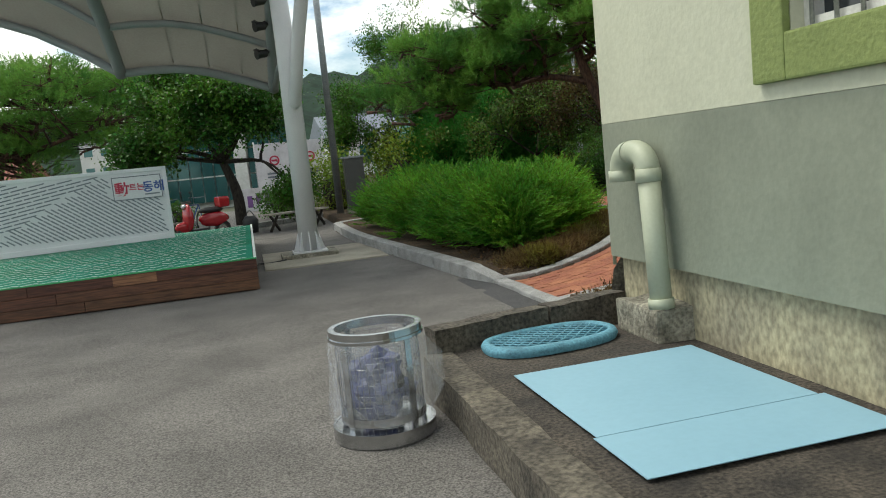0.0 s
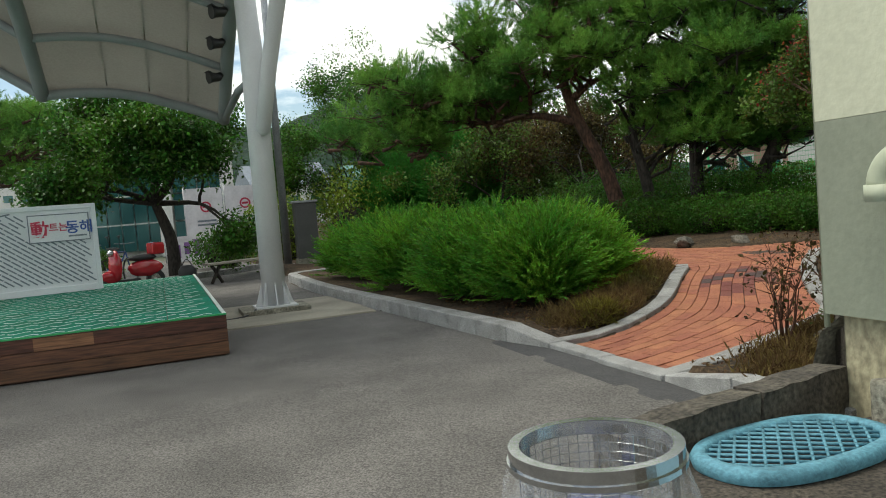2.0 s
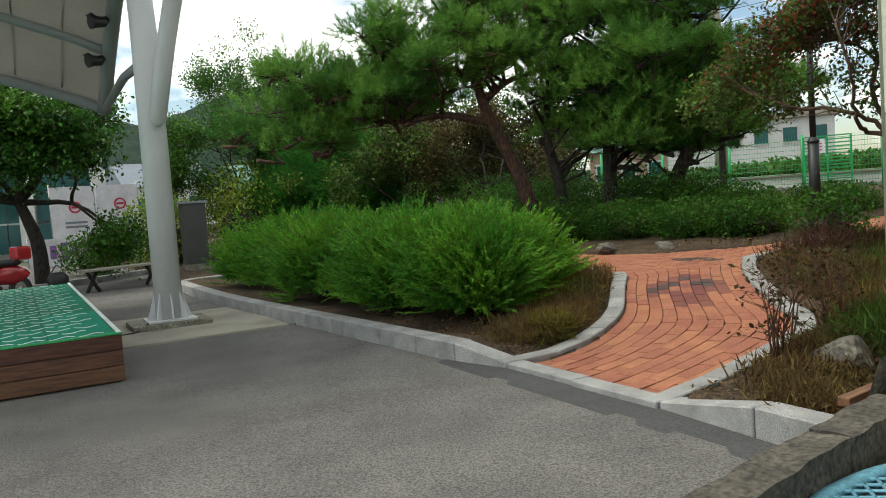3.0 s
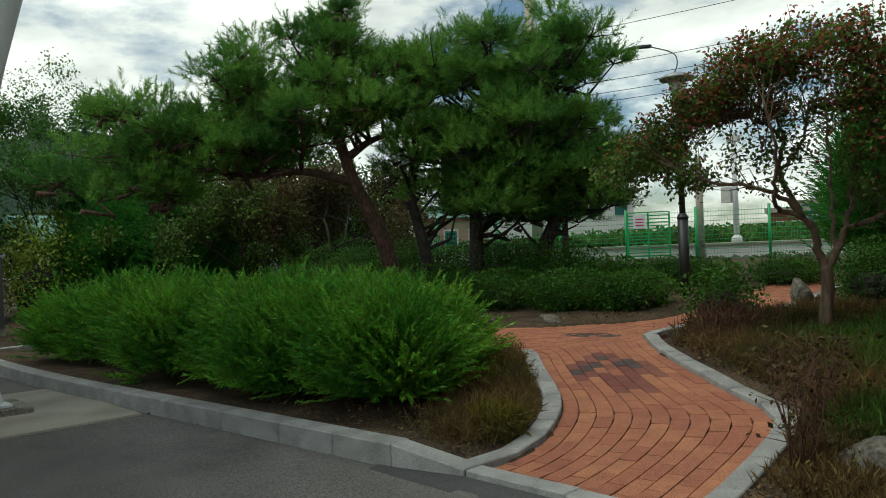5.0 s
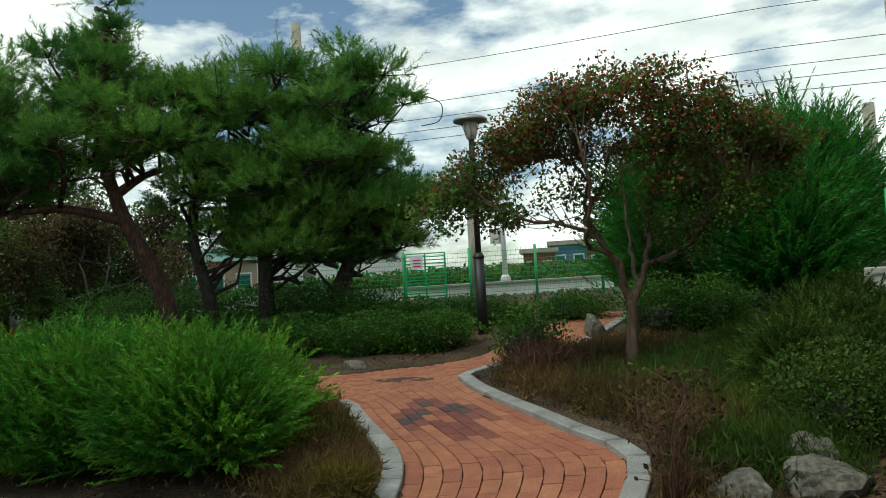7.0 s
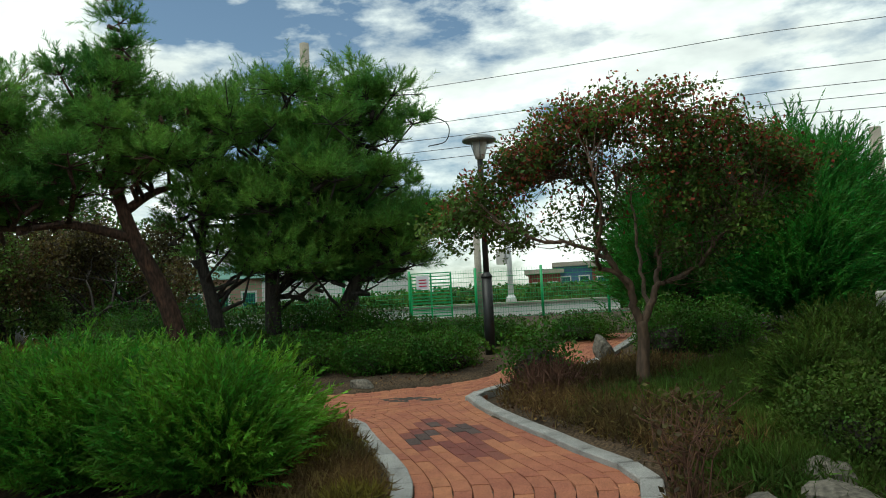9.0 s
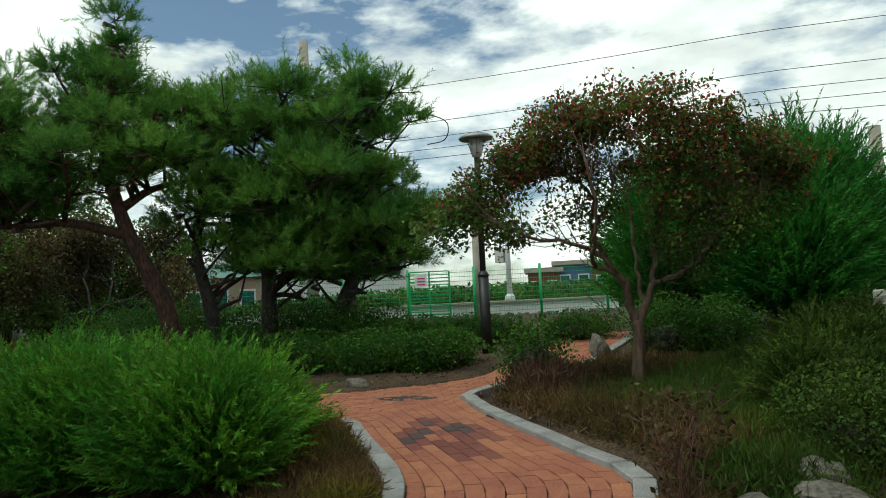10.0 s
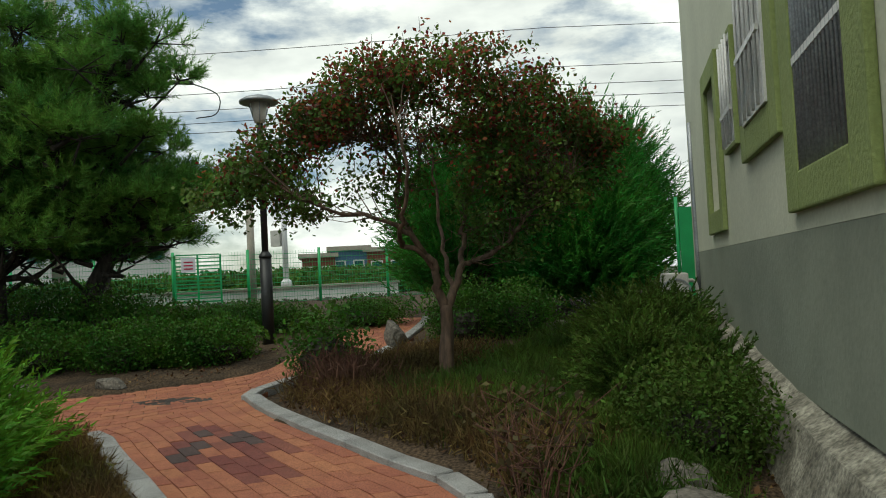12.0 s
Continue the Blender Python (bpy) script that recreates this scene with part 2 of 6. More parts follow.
bb, bt, bm_, bx = bn["Principled BSDF"], bn.new("ShaderNodeBsdfTransparent"), bn.new("ShaderNodeMixShader"), bn.new("ShaderNodeTexNoise")
bb.inputs["Base Color"].default_value, bb.inputs["Roughness"].default_value = (0.72, 0.75, 0.80, 1), 0.18
bx.inputs["Scale"].default_value, bx.inputs["Detail"].default_value = 9, 5
br = bn.new("ShaderNodeMapRange")
br.inputs["From Min"].default_value, br.inputs["From Max"].default_value = 0.35, 0.7
br.inputs["To Min"].default_value, br.inputs["To Max"].default_value = 0.05, 0.26
bl.new(bx.outputs["Fac"], br.inputs["Value"])
bl.new(br.outputs["Result"], bm_.inputs["Fac"])
bl.new(bt.outputs["BSDF"], bm_.inputs[1])
bl.new(bb.outputs["BSDF"], bm_.inputs[2])
bl.new(bm_.outputs["Shader"], bn["Material Output"].inputs["Surface"])


for dull in (DECK_GREEN, WAVE_WHITE, HILL, EARTH, ASPHALT):
    dull.node_tree.nodes["Principled BSDF"].inputs["Specular IOR Level"].default_value = 0.2


# ---- builders ----
rng = np.random.default_rng(7)


def ground_z(x):
    return float(np.interp(x, [2.9, 4, 5.3, 7, 9, 11, 14, 30], [0, 0.13, 0.28, 0.33, 0.5, 0.65, 0.76, 0.8]))


def bed_z(x):
    return ground_z(x) + 0.03 + 0.10 * math.exp(-max(x - 2.6, 0) / 0.7)


def link(name, me, mat, parent=None, label="", smooth=False):
    ob = new(name, me)
    if mat and not me.materials:
        me.materials.append(mat)
    if parent:
        ob.parent = parent
    if smooth:
        me.polygons.foreach_set("use_smooth", [True] * len(me.polygons))
    if label:
        ob["label"] = label
    return ob


def part(name, bm, mat, parent=None, label="", smooth=False):
    me = bpy.data.meshes.new(name)
    bm.normal_update()
    bm.to_mesh(me)
    bm.free()
    return link(name, me, mat, parent, label, smooth)


def thing(name, at, label, category, group="", kind=""):
    ob = new(name)
    ob.matrix_basis = pose(*at)
    ob.empty_display_size = 0.1
    return tagged(ob, label, category, group, kind)


def box(x0, x1, y0, y1, z0, z1, bevel=0.0, bm=None):
    bm = bm or bmesh.new()
    m = Matrix.LocRotScale(((x0 + x1) / 2, (y0 + y1) / 2, (z0 + z1) / 2), None, (abs(x1 - x0), abs(y1 - y0), abs(z1 - z0)))
    made = bmesh.ops.create_cube(bm, size=1, matrix=m)["verts"]
    if bevel:
        edges = list({e for v in made for e in v.link_edges})
        bmesh.ops.bevel(bm, geom=edges, offset=bevel, segments=2, affect="EDGES", profile=0.6)
    return bm


def tube(points, radii, sides=10, bm=None, cap=True):
    """A round bar along points, with a radius at each."""
    bm = bm or bmesh.new()
    pts = [Vector(p) for p in points]
    if not hasattr(radii, "__len__"):
        radii = [radii] * len(pts)
    rings, side = [], None
    for i, p in enumerate(pts):
        d = (pts[min(i + 1, len(pts) - 1)] - pts[max(i - 1, 0)]).normalized()
        ref = side if side else (Vector((0, 0, 1)) if abs(d.z) < 0.9 else Vector((1, 0, 0)))
        v = d.cross(ref).normalized() if side is None else (ref - d * ref.dot(d)).normalized()
        side = v
        w = d.cross(v)
        rings.append([bm.verts.new(p + float(radii[i]) * (math.cos(a) * v + math.sin(a) * w))
                      for a in (2 * math.pi * k / sides for k in range(sides))])
    for a, b in zip(rings, rings[1:]):
        for k in range(sides):
            bm.faces.new((a[k], a[(k + 1) % sides], b[(k + 1) % sides], b[k])).smooth = True
    if cap:
        bm.faces.new(rings[0][::-1])
        bm.faces.new(rings[-1])
    return bm


def ring(centre, r_out, r_in, z0, z1, sides=40, bm=None):
    bm = bm or bmesh.new()
    cx, cy = centre
    loops = []
    for r, z in ((r_out, z0), (r_out, z1), (r_in, z1), (r_in, z0)):
        loops.append([bm.verts.new((cx + r * math.cos(a), cy + r * math.sin(a), z)) for a in (2 * math.pi * k / sides for k in range(sides))])
    for i in range(4):
        a, b = loops[i], loops[(i + 1) % 4]
        for k in range(sides):
            bm.faces.new((a[k], a[(k + 1) % sides], b[(k + 1) % sides], b[k]))
    return bm


def smooth_line(points, n):
    """n points along a smooth curve through the given ones."""
    p = np.array(points, float)
    t = np.arange(len(p))
    m = np.gradient(p, axis=0)
    out = []
    for u in np.linspace(0, len(p) - 1, n):
        i = min(int(u), len(p) - 2)
        s = u - i
        out.append((2 * s**3 - 3 * s**2 + 1) * p[i] + (s**3 - 2 * s**2 + s) * m[i] + (-2 * s**3 + 3 * s**2) * p[i + 1] + (s**3 - s**2) * m[i + 1])
    return np.array(out)


def sheets(name, tri, mat, parent=None, label="", quad=False):
    """One mesh of loose triangles (or quads): an n x 3 x 3 (n x 4 x 3) array."""
    k = tri.shape[1]
    me = bpy.data.meshes.new(name)
    n = len(tri)
    me.vertices.add(n * k)
    me.vertices.foreach_set("co", np.ascontiguousarray(tri, dtype=np.float32).ravel())
    me.loops.add(n * k)
    me.loops.foreach_set("vertex_index", np.arange(n * k, dtype=np.int32))
    me.polygons.add(n)
    me.polygons.foreach_set("loop_start", np.arange(0, n * k, k, dtype=np.int32))
    me.update(calc_edges=True)
    me.validate()
    return link(name, me, mat, parent, label)


def unit(v):
    return v / (np.linalg.norm(v, axis=-1, keepdims=True) + 1e-9)


def blades(p, d, length, width):
    """Triangles that rise from p along d."""
    side = unit(np.cross(d, rng.normal(size=d.shape)))
    w = np.asarray(width).reshape(-1, 1) * 0.5
    return np.stack([p - side * w, p + side * w, p + d * np.asarray(length).reshape(-1, 1)], 1)


def leaves(p, size, tilt=0.6, up=0.4):
    """Folded four-cornered leaves at p."""
    n = len(p)
    d = unit(rng.normal(size=(n, 3)) + np.array([0, 0, -up]))
    s = unit(np.cross(d, rng.normal(size=(n, 3)) * tilt + np.array([0, 0, 1.0])))
    size = (size * rng.uniform(0.6, 1.25, n)).reshape(-1, 1)
    return np.stack([p, p + d * size * 0.5 + s * size * 0.32, p + d * size, p + d * size * 0.5 - s * size * 0.32], 1)


def plumes(p, d, length, count=26, scale=0.17):
    """Long feathery shoots that nod at the tip, thick with short scales."""
    out, side = [], unit(np.cross(d, rng.normal(size=d.shape)))
    length = np.asarray(length).reshape(-1, 1)
    bend = unit(d * np.array([1, 1, 0.0]) + rng.normal(scale=0.3, size=d.shape)) * 0.35
    for j in range(count):
        u = (j + 0.5) / count
        axis = unit(d + bend * u * u * 1.6 - np.array([0, 0, 0.25]) * u * u)
        at = p + (d * u + bend * u * u * 0.5) * length
        turn = 1 if j % 2 else -1
        tip = unit(axis + side * turn * 0.75 * (1 - 0.4 * u) + rng.normal(scale=0.22, size=d.shape))
        out.append(blades(at, tip, (length * scale * (1.25 - 0.7 * u)).ravel() + 0.012, 0.0115 + 0.02 * length.ravel()))
    return np.concatenate(out)


def lumpy(centre, radii, seed, lift=0.0, detail=3, amount=0.25, flat=False):
    """A rough rounded mass."""
    bm = bmesh.new()
    bmesh.ops.create_icosphere(bm, subdivisions=detail, radius=1)
    for v in bm.verts:
        k = 1 + amount * noise.noise(v.co * 1.7 + Vector((seed * 3.1, seed, 0))) + 0.4 * amount * noise.noise(v.co * 5 + Vector((0, seed * 2.3, 0)))
        v.co = Vector((v.co.x * radii[0] * k, v.co.y * radii[1] * k, v.co.z * radii[2] * k)) + Vector(centre)
        if flat and v.co.z < centre[2] - radii[2] * 0.35:
            v.co.z = centre[2] - radii[2] * 0.35
    return bm


def shell(n, centre, radii, inner=0.75, low=-0.3):
    """Random points in the outer part of an ellipsoid, and their outward directions."""
    d = unit(rng.normal(size=(n * 2, 3)))
    d = d[d[:, 2] > low][:n]
    r = rng.uniform(inner, 1.0, len(d)).reshape(-1, 1)
    return np.array(centre) + d * r * np.array(radii), d


def trunk(points, r0, r1, sides=9):
    pts = smooth_line(points, max(8, 4 * len(points)))
    return tube(pts, list(np.linspace(r0, r1, len(pts))), sides)

# ---- ground ----
def grid_sheet(name, xs, ys, fz, mat, parent=None):
    bm = bmesh.new()
    rows = [[bm.verts.new((x, y, fz(x, y))) for y in ys] for x in xs]
    for a, b in zip(rows, rows[1:]):
        for k in range(len(ys) - 1):
            bm.faces.new((a[k], b[k], b[k + 1], a[k + 1])).smooth = True
    return part(name, bm, mat, parent)


ground = part("ground", box(-1500, 1500, -1500, 1500, -0.6, -0.04), LAND)
tagged(ground, "wide flat land that reaches the horizon", "ground", kind="structure")


def road_z(x, y):
    return 0.012 * noise.noise(Vector((x * 0.5, y * 0.5, 0))) - 0.006


road = grid_sheet("road", np.linspace(-26, 2.66, 60), np.linspace(-14, 34, 90), road_z, ASPHALT)
tagged(road, "worn grey asphalt yard with coarse grain", "asphalt", kind="structure")
strip = grid_sheet("road_patch", np.linspace(2.22, 2.67, 7), np.linspace(5.3, 8.9, 40), lambda x, y: 0.004 if x > 2.36 + 0.12 * noise.noise(Vector((x * 3, y * 2.2, 0))) else -0.03, ASPHALT_NEW)
tagged(strip, "darker asphalt patch beside the lowered kerb", "asphalt", kind="structure")


def garden_z(x, y):
    return bed_z(x) + 0.03 * noise.noise(Vector((x * 1.3, y * 1.3, 3))) + 0.012 * noise.noise(Vector((x * 7, y * 7, 1)))


# the two edges of the paved path, station by station
LEFT = smooth_line([(2.66, 8.28), (3.20, 8.24), (3.60, 8.37), (3.98, 8.58), (4.36, 8.90), (4.76, 9.34), (5.12, 9.72), (5.42, 10.02), (5.68, 10.42)], 97)
RIGHT = smooth_line([(2.66, 6.84), (3.42, 6.92), (4.05, 7.00), (4.50, 7.18), (4.88, 7.68), (5.40, 8.30), (5.95, 8.86), (6.45, 9.33), (6.95, 9.72)], 97)
NEAR = smooth_line([(5.75, 14.2), (5.78, 12.6), (5.68, 11.3), (5.58, 10.42), (6.26, 9.84), (6.90, 9.62), (7.45, 9.62), (8.4, 9.10), (9.6, 8.95), (11.5, 9.1), (13.0, 9.4)], 121)
FAR = smooth_line([(7.1, 14.8), (6.95, 13.3), (7.0, 12.3), (7.28, 11.4), (7.65, 10.85), (8.0, 10.35), (8.4, 10.15), (9.1, 10.2), (10.0, 10.25), (11.5, 10.3), (13.0, 10.5)], 121)


def in_path(x, y, pad=0.0):
    for a, b in ((LEFT, RIGHT), (NEAR, FAR)):
        m = (a + b) / 2
        d = np.hypot(m[:, 0] - x, m[:, 1] - y)
        i = int(d.argmin())
        if d[i] < np.hypot(*(a[i] - b[i])) / 2 + pad:
            return True
    return False


def soil_z(x, y):
    if x < np.interp(y, [5, 6.7, 8.3, 8.95, 10.2, 12.2, 14.8, 17.6, 18.8], [2.70, 2.74, 2.74, 2.55, 2.38, 2.19, 2.05, 1.96, 2.2]):
        return -0.08
    z = garden_z(x, y)
    if in_path(x, y, -0.02):
        return min(z, ground_z(x) - 0.05)
    return min(z, ground_z(x) + 0.012) if in_path(x, y, 0.24) else z


garden = grid_sheet("ground_bed", np.concatenate([np.linspace(1.9, 12, 130), np.linspace(12.4, 60, 30)]),
                    np.concatenate([np.linspace(4.9, 15, 110), np.linspace(15.4, 60, 40)]), soil_z, EARTH)
tagged(garden, "dark planting bed of soil and litter", "soil", kind="structure")

# ---- kerb stones along the yard ----
kerb = thing("kerb", (0, 0, 0), "pale granite kerb stones along the planting bed", "kerb", kind="structure")


def kerb_stone(a, b, top_a, top_b, width, parent, low=-0.1, mat=GRANITE):
    """A stone from a to b (its outer edge), its top at two heights."""
    a, b = Vector(a), Vector(b)
    d = (b - a).normalized()
    n = Vector((d.y, -d.x))
    gap = d * 0.004
    bm = bmesh.new()
    vs = []
    for p, top in ((a + gap, top_a), (b - gap, top_b)):
        for q, z in ((p, low), (p, top), (p + n * width, top), (p + n * width, low)):
            vs.append(bm.verts.new((q.x, q.y, z)))
    for f in ((0, 1, 2, 3), (7, 6, 5, 4), (0, 4, 5, 1), (1, 5, 6, 2), (2, 6, 7, 3), (3, 7, 4, 0)):
        bm.faces.new([vs[i] for i in f])
    bmesh.ops.bevel(bm, geom=list(bm.edges), offset=0.008, segments=1, affect="EDGES")
    bmesh.ops.recalc_face_normals(bm, faces=list(bm.faces))
    return part("kerb_stone", bm, mat, parent)


edge = smooth_line([(1.93, 18.0), (1.95, 14.8), (2.15, 12.2), (2.33, 10.2), (2.45, 8.80)], 10)
for a, b in zip(edge, edge[1:]):
    kerb_stone(a, b, 0.15, 0.15, -0.19, kerb)
kerb_stone((2.45, 8.80), (2.60, 8.26), 0.15, 0.045, -0.18, kerb)
for a, b in zip(np.linspace(8.26, 6.72, 3), np.linspace(8.26, 6.72, 3)[1:]):
    kerb_stone((2.60, a), (2.62, b), 0.045, 0.045, -0.15, kerb)
kerb_stone((2.64, 6.72), (2.60, 6.02), 0.045, 0.16, -0.17, kerb)
kerb_stone((2.60, 6.02), (2.57, 5.16), 0.16, 0.17, -0.17, kerb)
corner = smooth_line([(1.93, 18.0), (2.15, 18.5), (3.0, 18.7), (5.0, 19.2)], 6)
for a, b in zip(corner, corner[1:]):
    kerb_stone(a, b, 0.15, 0.15, 0.17, kerb)
far_kerb = smooth_line([(-7, 20.2), (-2, 20.9), (1.0, 22.2), (2.2, 23.2)], 10)
for a, b in zip(far_kerb, far_kerb[1:]):
    kerb_stone(a, b, 0.13, 0.13, -0.15, kerb)


def path_edging(line, width, parent, every=4):
    for i in range(0, len(line) - every, every):
        a, b = line[i], line[i + every]
        za, zb = ground_z(a[0]) + 0.045, ground_z(b[0]) + 0.045
        kerb_stone(a, b, za, zb, width, parent, low=min(za, zb) - 0.2)


edging = thing("path_edging", (0, 0, 0), "grey granite edging that curves along the brick path", "edging", kind="structure")
path_edging(LEFT[0:93], -0.15, edging, 9)
path_edging(RIGHT[0:], 0.15, edging, 8)
path_edging(NEAR[:34], -0.13, edging, 6)
path_edging(NEAR[61:], -0.13, edging, 7)

# ---- the building ----
building = thing("building_wall", (2.55, 5.265, 0), "cream and grey green stucco building with stained concrete plinth", "building", kind="structure")


def wall(name, b, mat, label=""):
    ob = part(name, b, mat, building, label)
    ob.matrix_parent_inverse = building.matrix_basis.inverted()
    return ob


Y0, Y1, X1, TOP, BAND, SKIRT = -9.0, 5.265, 11.0, 7.0, 1.53, 0.62
# openings: (start, end, sill, head) along each face
W1 = (2.0, 3.315, 1.82, 3.4)
W2 = [(3.60, 4.53, 1.83, 3.75), (5.20, 6.10, 2.33, 3.9), (6.62, 7.22, 2.33, 3.18), (7.83, 8.65, 1.88, 3.12)]
for z0, z1, mat, inset in ((SKIRT, BAND, GREY_PAINT, 0.0), (-0.1, SKIRT - 0.003, PLINTH, 0.055)):
    wall("wall_lower", box(2.55 + inset, 2.85, Y0, Y1 - inset, z0, z1), mat)
    wall("wall_lower", box(2.852, X1, Y1 - 0.3, Y1 - inset, z0, z1), mat)
b = box(2.55, 2.85, Y0, W1[0], BAND + 0.002, TOP)
box(2.55, 2.85, W1[1], Y1, BAND + 0.002, TOP, bm=b)
box(2.55, 2.85, W1[0], W1[1], BAND + 0.002, W1[2], bm=b)
box(2.55, 2.85, W1[0], W1[1], W1[3], TOP, bm=b)
wall("wall_west", b, CREAM)
b, x = bmesh.new(), 2.852
for a, c, s, h in W2:
    box(x, a, Y1 - 0.3, Y1, BAND + 0.002, TOP, bm=b)
    box(a, c, Y1 - 0.3, Y1, BAND + 0.002, s, bm=b)
    box(a, c, Y1 - 0.3, Y1, h, TOP, bm=b)
    x = c
box(x, X1, Y1 - 0.3, Y1, BAND + 0.002, TOP, bm=b)
wall("wall_north", b, CREAM)
wall("wall_east", box(X1, X1 + 0.3, Y0, Y1, -0.1, TOP), CREAM)
wall("wall_south", box(2.55, X1 + 0.3, Y0 - 0.3, Y0 - 0.002, -0.1, TOP), CREAM)
wall("roof", box(2.4, X1 + 0.45, Y0 - 0.45, Y1 + 0.15, TOP + 0.002, TOP + 0.25), CONCRETE)
wall("inner_floor", box(2.86, X1 - 0.01, Y0 + 0.01, Y1 - 0.31, 0.3, 0.45), CONCRETE_DARK)


def framed(u0, u1, z0, z1, bar):
    """A four-sided frame in the plane y = 0."""
    b = box(u0, u1, -0.05, 0.05, z0, z0 + bar)
    box(u0, u1, -0.05, 0.05, z1 - bar, z1, bm=b)
    box(u0, u0 + bar, -0.05, 0.05, z0 + bar, z1 - bar, bm=b)
    box(u1 - bar, u1, -0.05, 0.05, z0 + bar, z1 - bar, bm=b)
    return b


def window(name, at, turn, width, height, side, below, bars, proud, label):
    """An opening's surround, frame, panes and guard bars; at is the lower corner, the wall runs along the turned x."""
    w = thing(name, at, label, "window", kind="structure")
    w.matrix_basis = pose(*at, 0, 0, turn)
    for u0, u1, z0, z1 in ((-side, 0, -below, height + side), (width, width + side, -below, height + side), (0.001, width - 0.001, -below, 0), (0.001, width - 0.001, height, height + side)):
        part("surround", box(u0, u1, 0.0, 0.045, z0, z1, 0.012), TRIM_GREEN, w)
    f = framed(0, width, 0, height, 0.05)
    bmesh.ops.translate(f, verts=f.verts, vec=(0, proud - 0.06, 0))
    part("window_frame", f, FRAME_WHITE, w)
    part("mullion", box(width / 2 - 0.03, width / 2 + 0.03, proud - 0.10, proud - 0.03, 0.05, height - 0.05), FRAME_WHITE, w)
    for k in (0, 1):
        part("pane", box(0.05 + k * (width / 2 - 0.02), width / 2 - 0.03 + k * (width / 2 - 0.02), proud - 0.085, proud - 0.075, 0.05, height - 0.05), GLASS_DARK, w)
    for k in range(bars):
        u = (k + 0.5) * width / bars
        part("guard_bar", tube([(u, proud + 0.01, 0.0), (u, proud + 0.01, height)], 0.011, 6), GALV if bars > 8 else FRAME_WHITE, w)
    if bars:
        part("guard_rail", box(0.0, width, proud, proud + 0.02, height * 0.28, height * 0.28 + 0.04), FRAME_WHITE, w)
    return w


window("window_1", (2.55, W1[0], W1[2]), 90, W1[1] - W1[0], W1[3] - W1[2], 0.23, 0.21, 9, -0.06, "white barred window in an olive green stucco surround")
for n, side, below, bars, proud, label in ((2, 0.29, 0.20, 14, 0.02, "window with close grey bars in an olive surround"), (3, 0.24, 0.23, 5, 0.07, "white sliding window with guard rails in an olive surround"),
                                           (4, 0.04, 0.04, 4, 0.05, "narrow white sliding window with a guard rail"), (5, 0.2, 0.21, 0, -0.1, "recessed dark window in an olive green surround")):
    a, c, sill, head = W2[n - 2]
    window("window_%d" % n, (a, Y1, sill), 0, c - a, head - sill, side, below, bars, proud, label)

# crumbling concrete slope at the foot of the long wall
b = bmesh.new()
for i, xx in enumerate(np.linspace(2.6, 10.95, 40)):
    zt = 0.64 + min(max(xx - 4.2, 0) * 0.06, 0.3)
    k = noise.noise(Vector((xx * 2, 0, 5)))
    for yy, zz in ((Y1 - 0.06, zt - 0.02), (Y1 + 0.10 + 0.04 * k, zt - 0.12 + 0.05 * k), (Y1 + 0.25 + 0.06 * k, bed_z(xx) - 0.05), (Y1 - 0.06, bed_z(xx) - 0.1)):
        b.verts.new((xx, yy, zz))
b.verts.ensure_lookup_table()
for i in range(39):
    for k in range(4):
        b.faces.new([b.verts[j] for j in (i * 4 + k, i * 4 + 4 + k, i * 4 + 4 + (k + 1) % 4, i * 4 + (k + 1) % 4)])
bmesh.ops.recalc_face_normals(b, faces=list(b.faces))
tagged(part("wall_footing", b, CONCRETE), "rough sloping mortar footing along the wall", "footing", kind="structure")

# ---- raised terrace beside the building ----
b = box(1.10, 2.60, -8.5, 4.97, -0.1, 0.20)
bmesh.ops.subdivide_edges(b, edges=list(b.edges), cuts=14, use_grid_fill=True)
for v in b.verts:
    k = noise.noise(v.co * 2.3)
    v.co.z += 0.012 * k if v.co.z > 0.15 else 0
    if v.co.x < 1.11:
        v.co.x += 0.03 * noise.noise(Vector((0, v.co.y * 3, v.co.z * 6)))
terrace = part("terrace", b, CONCRETE_DARK)
tagged(terrace, "low dark cracked concrete terrace at the building's foot", "terrace", kind="structure")
b = box(1.05, 1.24, -8.5, 4.90, 0.0, 0.222)
bmesh.ops.subdivide_edges(b, edges=[e for e in b.edges if abs((e.verts[0].co - e.verts[1].co).y) > 1], cuts=60)
for v in b.verts:
    v.co += Vector((0.02 * noise.noise(v.co * 3.3), 0, 0.02 * noise.noise(v.co * 2.7) if v.co.z > 0.1 else 0))
tagged(part("terrace_edge", b, CONCRETE_MID), "broken concrete edge of the terrace", "kerb", kind="structure")
for (ax, ay), (bx2, by2) in (((1.15, 4.90), (1.97, 5.07)), ((1.99, 5.075), (2.60, 5.20))):
    d = Vector((bx2 - ax, by2 - ay))
    b = box(0, d.length, 0, 0.16, -0.05, 0.365)
    bmesh.ops.subdivide_edges(b, edges=list(b.edges), cuts=9, use_grid_fill=True)
    for v in b.verts:
        v.co += Vector((0, 0.012, 0.012)) * noise.noise(v.co * 9 + Vector((ax, 0, 0)))
    o = part("terrace_kerb", b, CONCRETE_MID)
    o.matrix_basis = pose(ax, ay, 0, 0, 0, math.degrees(math.atan2(d.y, d.x)))
    tagged(o, "stained mossy concrete upstand with a crack", "kerb", kind="structure")

